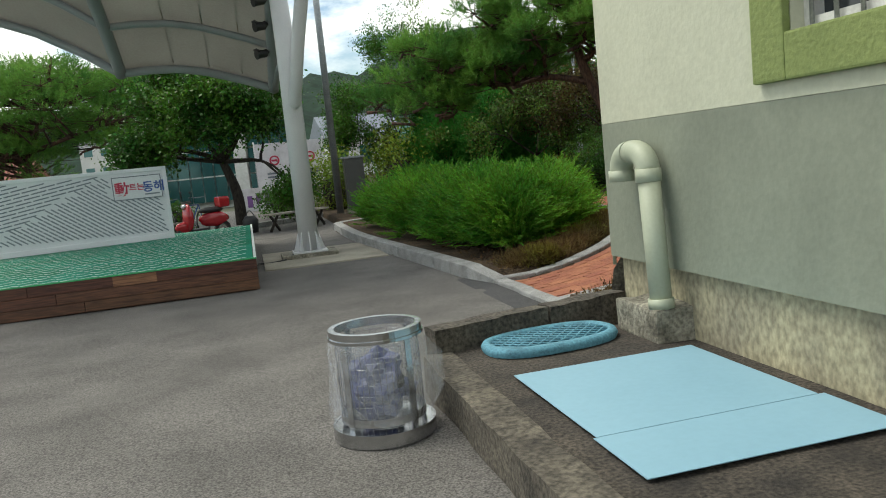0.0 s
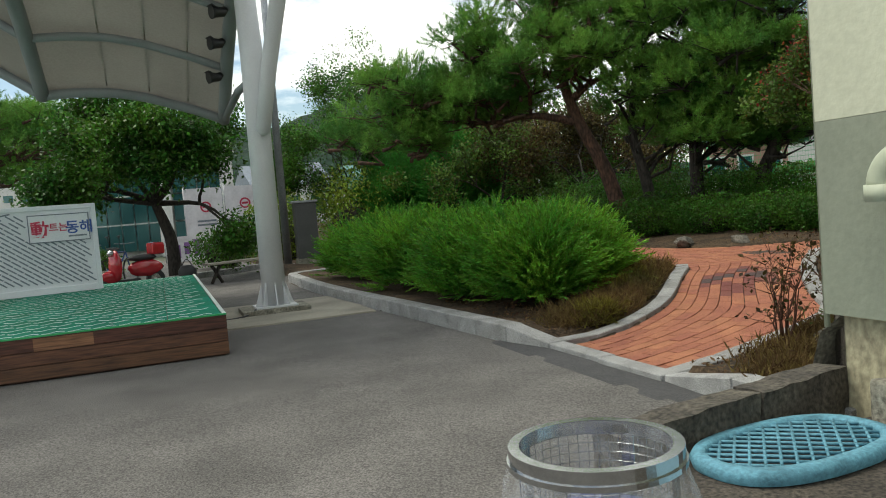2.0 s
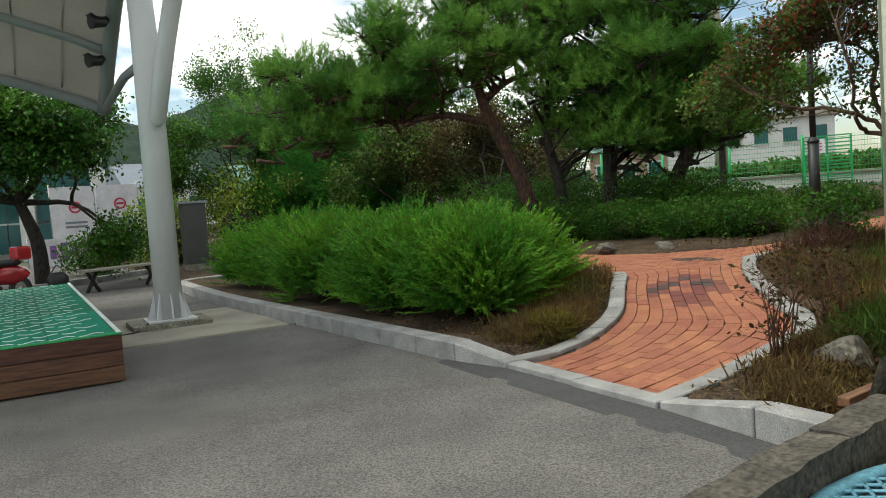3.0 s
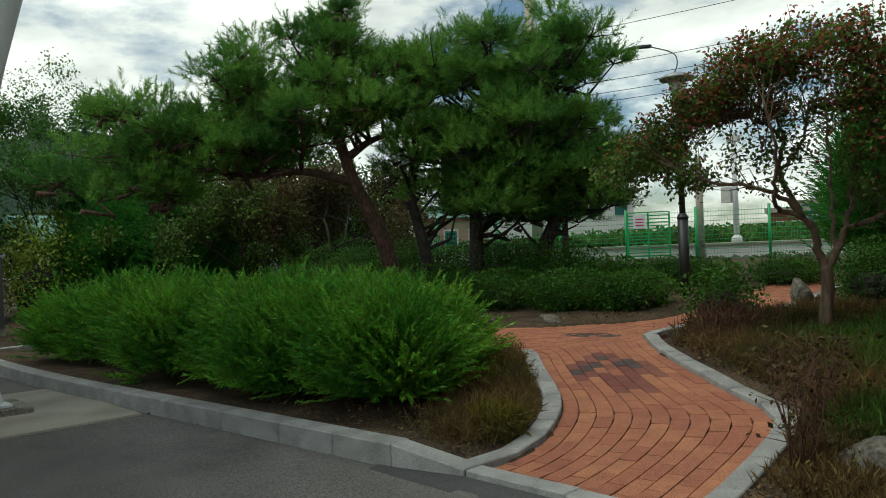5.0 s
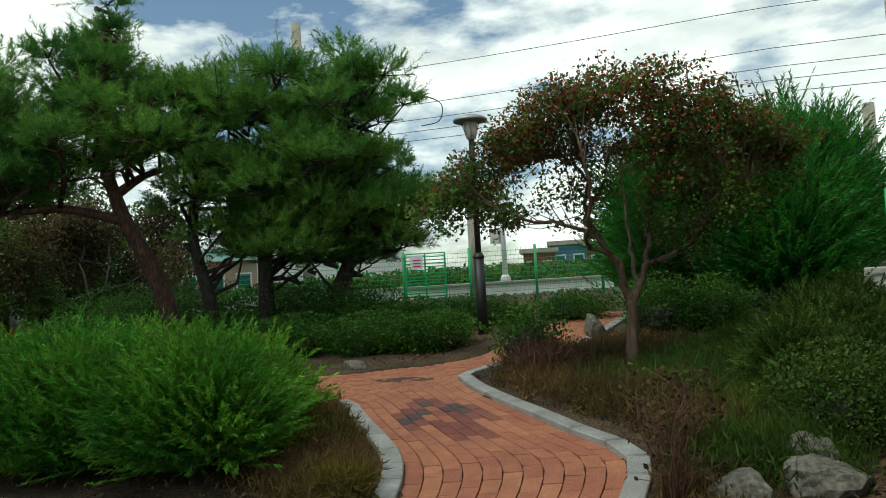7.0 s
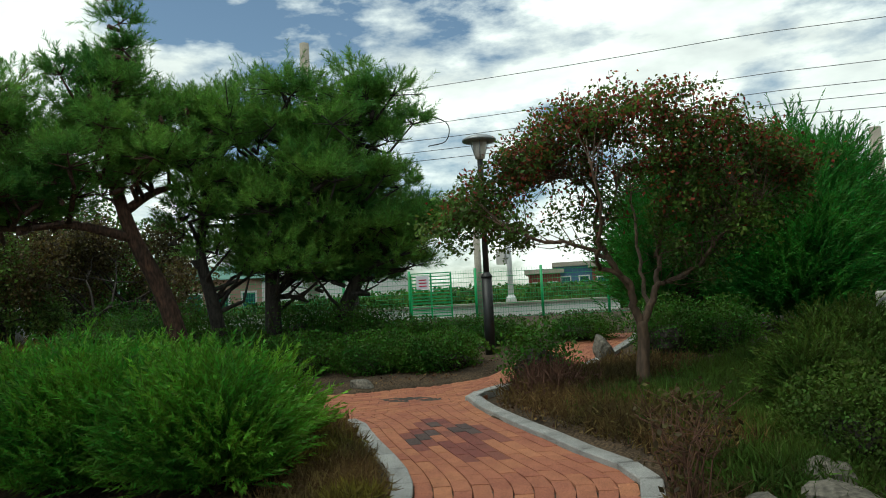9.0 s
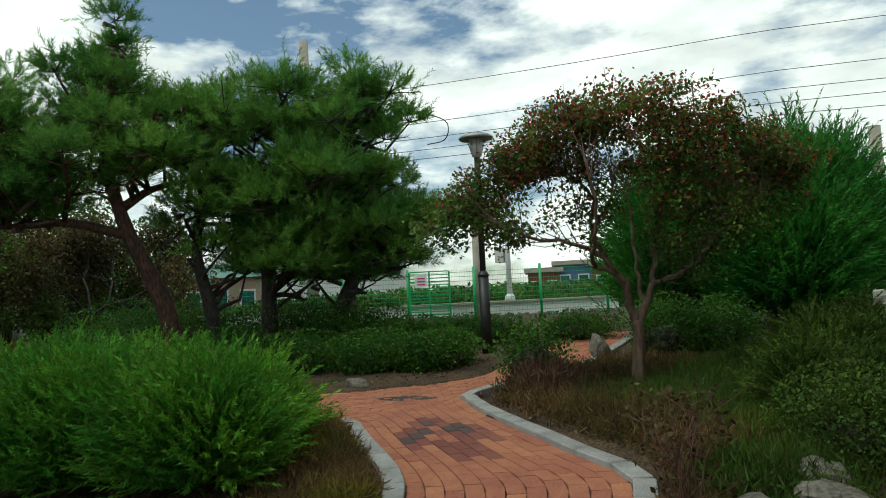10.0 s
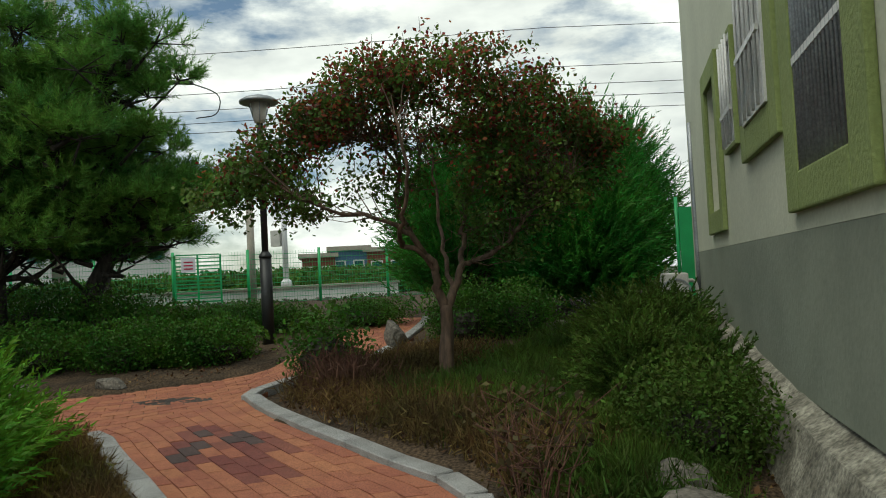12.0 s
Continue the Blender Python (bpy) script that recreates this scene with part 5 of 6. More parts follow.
pine((-6.2, 25.5, 0.0), [(0, 0, -0.1), (0.1, 0, 1.5), (0.35, 0, 2.7), (0.9, 0.1, 4.0), (1.3, 0.1, 5.4)],
     [[(0.35, 0, 2.7), (1.4, -0.2, 3.0), (2.6, -0.4, 3.3)]], cushions(100, (0.4, 0, 3.7), (4.2, 1.6, 1.7), 0.8), "spreading pine beyond the stage panel", BARK_PINE, 0.17)
pine((-7.6, 28.5, 0.0), [(0, 0, -0.1), (0.0, 0, 1.5), (0.15, 0, 3.0), (0.2, 0.1, 5.0)],
     [], cushions(80, (2.0, 0, 4.2), (4.6, 1.6, 1.6), 0.85), "pine behind the broadleaf tree", BARK_DARK, 0.15)
pine((15.2, 17.2, 0.7), [(0, 0, -0.1), (0, 0, 1.5), (0.1, 0, 3.0), (0.2, 0.1, 3.6)], [], cushions(16, (0, 0, 2.6), (1.5, 1.3, 1.0), 0.7), "small dark pine near the fence", BARK_DARK, 0.1)


def broad_tree(at, stem, limbs, crown, label, leaf, bark, count, size, name="broadleaf_tree", depth=3, r0=0.14):
    t = thing(name, at, label, "tree")
    b, tips = bmesh.new(), []
    pts = smooth_line(stem, 14)
    tube(pts, list(np.linspace(r0, r0 * 0.6, 14)), 10, b)
    for di, ln in limbs:
        branches(stem[-1], di, ln, r0 * 0.45, depth, b, tips, -0.02)
    part("trunk", b, bark, t)
    tips = np.array(tips)
    q = np.repeat(tips, max(1, count // len(tips)), axis=0)
    sheets("crown", leaves(q + rng.normal(scale=size * 2.0, size=q.shape), size, up=0.5), leaf, t)
    return t


broad_tree((-0.1, 21.9, 0.1), [(0, 0, -0.1), (-0.02, 0, 0.8), (-0.16, 0, 1.35), (-0.3, 0, 1.75)],
           [((-0.9, 0, 0.55), 1.15), ((0.9, 0, 0.55), 1.2), ((0.1, 0.3, 1), 1.2), ((-0.4, -0.4, 0.8), 1.15), ((0.5, -0.3, 0.7), 1.15), ((0.0, -0.7, 0.5), 1.1), ((0, 0.6, 0.7), 1.1), ((1.0, -0.2, 0.15), 1.0), ((-1.0, -0.2, 0.15), 0.95)], None,
           "round broadleaf tree with glossy leaves beyond the stage", BROADLEAF, BARK_DARK, 46000, 0.10, r0=0.17)
for x, y, h, leaf in ((7.5, 24.5, 3.0, CRAPELEAF), (9.6, 22.8, 3.4, DULLRED), (8.2, 21.3, 2.4, CRAPELEAF), (12.0, 21.5, 3.1, DULLRED), (10.3, 20.6, 2.9, DULLRED)):
    broad_tree((x, y, ground_z(x)), [(0, 0, -0.1), (0.05, 0, h * 0.15), (0, 0, h * 0.3)], [((-0.9, 0, 0.6), h * 0.36), ((0.9, 0.1, 0.6), h * 0.36), ((0, -0.6, 0.8), h * 0.36), ((0.1, 0.5, 1), h * 0.36)],
               None, "low spreading tree with thin dull red foliage", leaf, BARK_DARK, 9000, 0.085, "small_tree", r0=0.07)
for x, y, h in ((6.3, 27.6, 5.6), (5.0, 25.6, 3.6)):
    broad_tree((x, y, 0.2), [(0, 0, -0.1), (0, 0, h * 0.2), (0.05, 0, h * 0.45)], [((-0.4, 0, 1), h * 0.3), ((0.4, 0.1, 1), h * 0.3), ((0, -0.4, 0.8), h * 0.3), ((0, 0.2, 1.2), h * 0.36), ((-0.8, 0, 0.3), h * 0.25), ((0.8, 0, 0.3), h * 0.25)],
               None, "slender upright leafy tree behind the junipers", BROADLEAF, BARK_DARK, 24000, 0.085, "slender_tree", r0=0.06)


def stone(at, radii, label, seed):
    b = lumpy((0, 0, 0), radii, seed, detail=3, amount=0.28)
    for k in range(7):
        n = Vector(unit(rng.normal(size=3) + np.array([0, 0, 0.35])))
        reach = 0.62 * math.sqrt(sum((n[i] * radii[i]) ** 2 for i in range(3))) * rng.uniform(0.95, 1.3)
        for v in b.verts:
            over = v.co.dot(n) - reach
            if over > 0:
                v.co -= n * over * 0.9
    for v in b.verts:
        v.co += v.co.normalized() * 0.012 * noise.noise(v.co * 14)
    o = part("rock", b, ROCK)
    o.matrix_basis = pose(*at, 0, 0, seed * 37)
    return tagged(o, label, "rock", "garden rocks")


for k, (x, y, r) in enumerate(((4.30, 6.04, (0.22, 0.16, 0.19)), (4.02, 5.86, (0.26, 0.18, 0.15)), (9.45, 8.98, (0.16, 0.14, 0.28)), (10.0, 7.0, (0.24, 0.2, 0.16)), (7.15, 12.35, (0.26, 0.15, 0.09)), (7.5, 11.55, (0.24, 0.14, 0.07)), (3.70, 6.28, (0.2, 0.22, 0.14)), (5.9, 7.2, (0.2, 0.16, 0.1)))):
    stone((x, y, bed_z(x) + r[2] * 0.3), r, "weathered grey garden rock half sunk in soil", k + 2)
for k, (x, y, l, a) in enumerate(((3.35, 5.62, 0.9, 20), (3.2, 5.75, 0.7, 8))):
    o = part("timber_offcut", box(-l / 2, l / 2, -0.03, 0.03, 0, 0.045, 0.005), WOOD_PATCH if k else CONCRETE_PALE)
    o.matrix_basis = pose(x, y, bed_z(x) + 0.02 + 0.05 * k, 0, 0, a)
    tagged(o, "discarded weathered timber lying at the wall", "timber", "offcuts at the wall")

# ---- lamps and fixtures in the garden ----
lamp = thing("garden_lamp", (9.96, 10.9, 0.56), "dark steel garden lamp with a wide mushroom hood", "lamp post")
part("base", tube([(0, 0, 0), (0, 0, 1.2)], 0.08, 18), DARK_METAL, lamp)
part("collar", tube([(0, 0, 1.2), (0, 0, 1.22), (0, 0, 1.28)], [0.088, 0.088, 0.052], 18), DARK_METAL, lamp)
part("pole", tube([(0, 0, 1.25), (0, 0, 3.02)], 0.045, 14), DARK_METAL, lamp)
part("lantern", tube([(0, 0, 3.02), (0, 0, 3.08), (0, 0, 3.30)], [0.05, 0.08, 0.115], 18), LAMP_GLASS, lamp, "frosted lantern glass")
for k in range(4):
    a = k * math.pi / 2 + 0.5
    part("rib", tube([(0.06 * math.cos(a), 0.06 * math.sin(a), 3.03), (0.14 * math.cos(a), 0.14 * math.sin(a), 3.31)], 0.009, 6), GALV, lamp)
part("hood", tube([(0, 0, 3.30), (0, 0, 3.33), (0, 0, 3.37), (0, 0, 3.42)], [0.26, 0.265, 0.2, 0.03], 24), GALV, lamp)
lamp = thing("garden_lamp", (10.8, 24.1, 0.45), "slim grey garden lamp pole among the trees", "lamp post")
part("base", tube([(0, 0, 0), (0, 0, 1.38)], 0.11, 14), GALV, lamp)
part("pole", tube([(0, 0, 1.38), (0, 0, 3.7)], 0.05, 12), GALV, lamp)
part("hood", tube([(0, 0, 3.7), (0, 0, 3.8), (0, 0, 3.95)], [0.1, 0.26, 0.05], 16), GALV, lamp)

ac = thing("air_conditioner", (10.35, 5.60, 0.78), "off-white outdoor air conditioner unit against the wall", "air conditioner")
part("casing", box(-0.3, 0.3, -0.15, 0.15, 0, 0.5, 0.015), AC_WHITE, ac)
part("grille", ring((0, 0), 0.19, 0.17, 0, 0.01, 24), GALV, ac).matrix_basis = pose(-0.305, 0, 0.25, 0, -90, 0)
part("bracket", box(-0.28, 0.28, -0.13, 0.13, -0.3, -0.002), CONCRETE, ac)
part("hose", tube(smooth_line([(0.1, -0.15, 0.4), (0.15, -0.27, 0.35), (0.15, -0.3, -0.1)], 8), 0.025, 8), AC_WHITE, ac)

# ---- yard beyond the stage ----
scooter = thing("scooter", (-0.95, 19.4, 0.0), "red motor scooter with a delivery box, parked on the asphalt", "scooter")
scooter.matrix_basis = pose(-0.95, 19.4, 0.02, 0, 0, 28) @ Matrix.Diagonal((0.85, 0.85, 0.9, 1))
for x in (-0.55, 0.55):
    w = part("wheel", ring((0, 0), 0.23, 0.14, -0.05, 0.05, 28), BLACK, scooter)
    w.matrix_basis = pose(x, 0, 0.23, 90, 0, 0)
    part("rim", ring((0, 0), 0.14, 0.05, -0.02, 0.02, 20), STEEL, w)
part("front_shield", lumpy((-0.42, 0, 0.62), (0.13, 0.24, 0.36), 3, amount=0.1), RED, scooter, smooth=True)
part("front_mudguard", lumpy((-0.56, 0, 0.40), (0.26, 0.09, 0.14), 5, amount=0.1), RED, scooter, smooth=True)
part("body", lumpy((0.32, 0, 0.52), (0.44, 0.19, 0.20), 7, amount=0.1), RED, scooter, smooth=True)
part("footboard", box(-0.4, 0.1, -0.16, 0.16, 0.24, 0.32, 0.02), BLACK, scooter)
part("seat", lumpy((0.26, 0, 0.76), (0.36, 0.15, 0.08), 8, amount=0.08), BLACK, scooter, smooth=True)
part("delivery_box", box(0.46, 0.78, -0.18, 0.18, 0.80, 1.08, 0.06), RED, scooter)
part("handlebar", tube([(-0.42, -0.34, 1.02), (-0.36, 0, 1.0), (-0.42, 0.34, 1.02)], 0.018, 8), BLACK, scooter)
part("headlight", lumpy((-0.50, 0, 0.92), (0.08, 0.1, 0.08), 2, amount=0.05), STEEL, scooter, smooth=True)
for s in (-1, 1):
    part("mirror", tube([(-0.38, s * 0.24, 1.02), (-0.4, s * 0.3, 1.24), (-0.41, s * 0.3, 1.30)], [0.008, 0.008, 0.05], 8), BLACK, scooter)

for x, y in ((1.25, 19.9), (-2.0, 20.4)):
    bench = thing("bench", (x, y, 0), "low weathered timber bench on the asphalt", "bench", "benches in the yard")
    bench.matrix_basis = pose(x, y, 0, 0, 0, 20)
    for k in range(3):
        part("seat_plank", box(-0.8, 0.8, -0.2 + k * 0.14, -0.08 + k * 0.14, 0.40, 0.44, 0.005), CONCRETE_PALE, bench)
    for s in (-0.6, 0.6):
        part("leg", tube([(s - 0.12, 0, 0), (s + 0.1, 0, 0.4)], 0.035, 6), BARK_DARK, bench)
        part("leg", tube([(s + 0.12, 0, 0), (s - 0.1, 0, 0.4)], 0.035, 6), BARK_DARK, bench)

bucket = thing("refuse_bucket", (0.12, 20.3, 0), "round black bucket at the foot of the tree", "bucket")
part("body", tube([(0, 0, 0), (0, 0, 0.3), (0, 0, 0.42)], [0.17, 0.2, 0.12], 18), BLACK, bucket)
part("handle", tube(smooth_line([(-0.12, 0, 0.4), (0, 0, 0.55), (0.12, 0, 0.4)], 8), 0.012, 6), BLACK, bucket)

pole = thing("light_pole", (2.55, 21.85, 0), "tall grey steel light pole beside the cabinet", "pole")
part("shaft", tube([(0, 0, 0), (0, 0, 11)], [0.10, 0.07], 16), GALV, pole)
part("base", tube([(0, 0, 0), (0, 0, 0.12)], 0.16, 16), GALV, pole)
cab = thing("utility_cabinet", (2.98, 21.4, 0), "dark grey steel utility cabinet on a plinth", "cabinet")
part("plinth", box(-0.28, 0.28, -0.2, 0.2, 0, 0.25), CONCRETE, cab)
part("body", box(-0.26, 0.26, -0.18, 0.18, 0.25, 1.6, 0.01), material("dark cabinet paint", (0.07, 0.072, 0.07), 0.5, scale=3, bump=0.05), cab)
part("door", box(-0.23, 0.23, -0.192, -0.181, 0.32, 1.52, 0.004), bpy.data.materials["dark cabinet paint"], cab)
part("lid", box(-0.3, 0.3, -0.22, 0.22, 1.601, 1.65, 0.008), GALV, cab)

glass = thing("glass_building", (-1.6, 40, 0), "building front of green tinted glass between white columns", "building")
part("wall", box(-3.2, 4.6, 0.3, 8, -0.1, 4.6), WALL_WHITE, glass)
for x in (-2.4, 1.6, 4.4):
    part("column", box(x - 0.3, x + 0.3, -0.4, 0.28, -0.1, 4.4, 0.02), WALL_WHITE, glass)
for i in range(6):
    for j in range(3):
        x0 = -2.0 + i * 0.57 + (0.55 if i > 5 else 0)
        part("pane", box(x0 + 0.03, x0 + 0.55, 0.05, 0.09, 0.3 + j * 1.25, 1.48 + j * 1.25), GLASS_GREEN, glass)
for i in range(4):
    for j in range(3):
        part("pane", box(2.0 + i * 0.55, 2.5 + i * 0.55, 0.05, 0.09, 0.3 + j * 1.25, 1.48 + j * 1.25), GLASS_GREEN, glass)
part("mullion", box(-2.1, 1.5, 0.02, 0.12, 1.49, 1.54), FRAME_WHITE, glass)
part("mullion", box(-2.1, 1.5, 0.02, 0.12, 2.74, 2.79), FRAME_WHITE, glass)
part("fascia", box(-3.0, 4.8, -0.6, 0.29, 4.4, 5.0, 0.02), WALL_WHITE, glass)
side = thing("hall", (-18.5, 56, -0.5), "white building with a sloping red tile roof", "house")
part("wall", box(-6, 4.2, 0, 8, -0.1, 3.0), WALL_WHITE, side)
b = bmesh.new()
v = [b.verts.new(p) for p in ((-6.6, -0.8, 2.9), (4.8, -0.8, 2.9), (4.8, 4, 4.4), (-6.6, 4, 4.4), (4.8, 8.6, 2.9), (-6.6, 8.6, 2.9))]
b.faces.new((v[0], v[1], v[2], v[3])), b.faces.new((v[3], v[2], v[4], v[5])), b.faces.new((v[1], v[4], v[2])), b.faces.new((v[0], v[3], v[5])), b.faces.new((v[0], v[5], v[4], v[1]))
part("roof", b, ROOF_RED, side)
for x0, x1, z0, z1, label in ((1.0, 2.35, 0.55, 2.6, "tall white banner with a small red and grey badge"), (2.45, 3.75, 0.6, 2.6, "tall white banner with a small red and grey badge"), (0.2, 3.6, -0.05, 0.9, "long white banner with purple lettering bars")):
    ban = thing("banner", (x0, 32.5, z0), label, "banner", "banners")
    ban.matrix_basis = pose(x0 - 0.4, 32.5 if z0 > 0 else 31.8, z0, 0, 0, 0)
    part("cloth", box(0, x1 - x0, 0, 0.03, 0, z1 - z0, 0.005), BANNER, ban)
    part("post", tube([(0, 0.05, -z0), (0, 0.05, z1 - z0 + 0.1)], 0.03, 8), GALV, ban)
    part("post", tube([(x1 - x0, 0.05, -z0), (x1 - x0, 0.05, z1 - z0 + 0.1)], 0.03, 8), GALV, ban)
    if z0 > 0:
        o = part("badge", ring((0, 0), 0.2, 0.14, 0, 0.01, 24), SIGN_RED, ban)
        o.matrix_basis = pose((x1 - x0) * 0.55, -0.005, 1.35, 90, 0, 0)
        part("badge_bar", box((x1 - x0) * 0.55 - 0.12, (x1 - x0) * 0.55 + 0.12, -0.012, -0.002, 1.31, 1.39), SIGN_RED, ban)
        for k in range(2):
            part("text_bar", box((x1 - x0) * 0.3, (x1 - x0) * 0.8, -0.012, -0.002, 0.8 - k * 0.14, 0.87 - k * 0.14), PANEL_BAR, ban)
    else:
        for k in range(9):
            part("text_bar", box(0.3 + k * 0.33, 0.5 + k * 0.33, -0.012, -0.002, 0.2 + 0.1 * (k % 2), 0.65 + 0.08 * (k % 3)), PURPLE, ban)

# bicycles as a row of frames at the glass front
for k in range(4):
    bike = thing("bicycle", (-3.2 + k * 0.75, 22.6, 0), "parked bicycle with thin black tyres", "bicycle", "bicycles in a row")
    bike.matrix_basis = pose(-3.4 + k * 0.7, 21.2, 0.02, 0, 0, 62)
    for x in (-0.5, 0.5):
        part("wheel", ring((0, 0), 0.33, 0.305, -0.015, 0.015, 28), BLACK, bike).matrix_basis = pose(x, 0, 0.33, 90, 0, 0)
    for a, c in (((-0.5, 0, 0.33), (-0.15, 0, 0.8)), ((-0.15, 0, 0.8), (0.35, 0, 0.78)), ((0.35, 0, 0.78), (0.5, 0, 0.33)), ((-0.05, 0, 0.35), (0.35, 0, 0.78)), ((-0.5, 0, 0.33), (-0.05, 0, 0.35))):
        part("frame_tube", tube([a, c], 0.016, 6), (GALV, RED, GALV, SIGN_BLUE)[k], bike)
    part("saddle", box(-0.28, -0.04, -0.06, 0.06, 0.86, 0.91, 0.02), BLACK, bike)
    part("handlebar", tube([(0.33, -0.25, 0.98), (0.36, 0, 0.96), (0.33, 0.25, 0.98)], 0.014, 6), GALV, bike)

# ---- railway side: fence, platform, poles, wires ----
F0, F1 = Vector((25.64, 11.77)), Vector((15.94, 29.02))
fd = (F1 - F0).normalized()
fence = thing("fence", (F0.x, F0.y, 0.75), "green coated wire mesh fence along the railway", "fence", kind="structure")
fl = (F1 - F0).length
fence.matrix_basis = pose(F0.x, F0.y, 0.78, 0, 0, math.degrees(math.atan2(fd.y, fd.x)))
n = 9
for k in range(n + 1):
    part("post", tube([(fl * k / n, 0, -0.1), (fl * k / n, 0, 1.74)], 0.045, 8), FENCE_GREEN, fence)
for k in range(n):
    b = bmesh.new()
    u0, u1 = fl * k / n + 0.05, fl * (k + 1) / n - 0.05
    for z in np.arange(0.08, 1.70, 0.15):
        tube([(u0, 0, z), (u1, 0, z)], 0.007, 4, b)
    for u in np.arange(u0, u1, 0.085):
        tube([(u, 0.006, 0.06), (u, 0.006, 1.68)], 0.004, 3, b, False)
    part("mesh_panel", b, FENCE_GREEN, fence)
gate = thing("fence_gate", (22.0, 18.23, 0.9), "green steel gate with a small white notice", "gate")
gate.matrix_basis = pose(22.0 - 0.1, 18.23 - 0.05, 0.92, 0, 0, math.degrees(math.atan2(fd.y, fd.x)))
for u in (0, 0.66, 1.32):
    part("stile", box(u - 0.03, u + 0.03, 0.0, 0.06, 0, 1.5), FENCE_GREEN, gate)
for z in np.arange(0.05, 1.5, 0.11):
    part("rail", box(0.031, 1.289, 0.012, 0.05, z, z + 0.035), FENCE_GREEN, gate)
no = part("notice", box(0.72, 1.14, 0.062, 0.075, 0.98, 1.42), PANEL_WHITE, gate, "white notice with red bars")
for k in range(3):
    part("text_bar", box(0.80, 1.06, 0.076, 0.08, 1.06 + k * 0.1, 1.10 + k * 0.1), SIGN_RED, no)

plat = thing("platform", (26.26, 13.85, 0.4), "pale corrugated railway platform edge", "platform", kind="structure")
plat.matrix_basis = pose(26.26, 13.85, 0.55, 0, 0, math.degrees(math.atan2(fd.y, fd.x)))
part("slab", box(0, 26, -4, -0.06, -0.5, 0.70), PLATFORM, plat)
part("coping", box(-0.05, 26, -4.05, 0.06, 0.701, 0.78, 0.01), CONCRETE_PALE, plat)
b = bmesh.new()
for k in range(130):
    box(k * 0.2, k * 0.2 + 0.11, -0.058, -0.02, -0.45, 0.70, bm=b)
part("ribs", b, PLATFORM, plat)["kind"] = "stuff"
b = bmesh.new()
stones = rng.uniform((-1, 0.1), (24, 2.2), (900, 2))
for u, v in stones:
    bmesh.ops.create_cube(b, size=rng.uniform(0.06, 0.14), matrix=Matrix.Translation((u, v * 0.5, -0.02 + 0.1 * rng.random())) @ Euler(rng.uniform(0, 3, 3)).to_matrix().to_4x4())
o = part("ballast", b, ROCK)
o.matrix_basis = plat.matrix_basis @ Matrix.Translation((0, 0.1, 0.22))
tagged(o, "grey crushed stone beside the platform", "gravel", kind="stuff")


def rail_pole(at, h, r, label, name="railway_pole", cabinet=False):
    t = thing(name, at, label, "pole", "railway poles")
    part("shaft", tube([(0, 0, 0), (0, 0, h)], [r * 1.15, r * 0.9], 14), WHITE_STEEL if cabinet else CONCRETE_PALE, t)
    if cabinet:
        part("foot", tube([(0, 0, 0), (0, 0, 0.18), (0, 0, 0.25)], [0.2, 0.17, 0.1], 14), WHITE_STEEL, t)
        part("switch_box", box(-0.15, 0.15, 0.12, 0.46, 1.40, 1.95, 0.01), AC_WHITE, t)
        part("floodlight", box(-0.12, 0.12, -0.2, 0.2, h - 0.1, h + 0.12, 0.02), AC_WHITE, t)
    return t


rail_pole((25.28, 17.57, 1.32), 3.6, 0.09, "white platform lamp post with a switch box", "platform_post", True)
rail_pole((23.1, 17.75, 0.5), 3.7, 0.12, "grey concrete post beside the fence", "concrete_post")
rail_pole((33.9, 33.7, 0.5), 16.2, 0.30, "tall concrete overhead line pole")
rail_pole((39.2, 5.6, 0.5), 7.8, 0.28, "grey concrete overhead line pole")
arm = thing("cantilever_arm", (33.4, 25.9, 11), "dark cantilever arm of the overhead line", "bracket")
own(part("arm", tube([(33.9, 30.0, 11.3), (33.3, 26.5, 11.25), (33.4, 25.6, 11.15)], 0.10, 8), DARK_METAL, arm), arm)
own(part("loop", tube(smooth_line([(33.4, 25.8, 11.2), (33.9, 24.6, 10.6), (33.9, 24.7, 9.7), (33.6, 25.6, 9.5)], 14), 0.03, 6), DARK_METAL, arm), arm)
for k, (y0, z0, y1, z1) in enumerate(((40, 13.0, -20, 13.6), (40, 11.0, -20, 11.7), (40, 9.6, -20, 10.1), (40, 9.2, -20, 9.35), (40, 10.4, -20, 10.9))):
    w = thing("overhead_wire", (36, 10, z0), "thin dark overhead railway wire", "wire", "overhead wires")
    pts = [(31.5 + (40 - y) * 0.22 + (0.8 if k == 4 else 0), y, z0 + (z1 - z0) * (40 - y) / 60 - 0.25 * math.sin(math.pi * ((40 - y) % 30) / 30)) for y in np.linspace(60, -30, 40)]
    own(part("wire", tube(pts, 0.016, 4), DARK_METAL, w), w)
drop = thing("dropper_wire", (38.3, 13, 11), "thin dropper between overhead wires", "wire", "overhead wires")
own(part("wire", tube([(37.4, 13, 11.1), (37.4, 13, 9.8)], 0.03, 4), DARK_METAL, drop), drop)
drop = tagged(part("bank_growth", lumpy((0, 0, 0.6), (16, 2.5, 0.9), 11, detail=4, amount=0.4), BOXLEAF), "green bank of creepers behind the platform", "bank", kind="stuff")
drop.matrix_basis = pose(31.5, 20.5, 0.3, 0, 0, math.degrees(math.atan2(fd.y, fd.x)))
p, d = shell(18000, (0, 0, 0.7), (16.4, 2.9, 1.1), 0.82, -0.1)
creeper = tagged(sheets("bank_leaves", leaves(p, 0.2), BOXLEAF), "creeper leaves over the bank", "foliage", kind="stuff")
creeper.matrix_basis = drop.matrix_basis



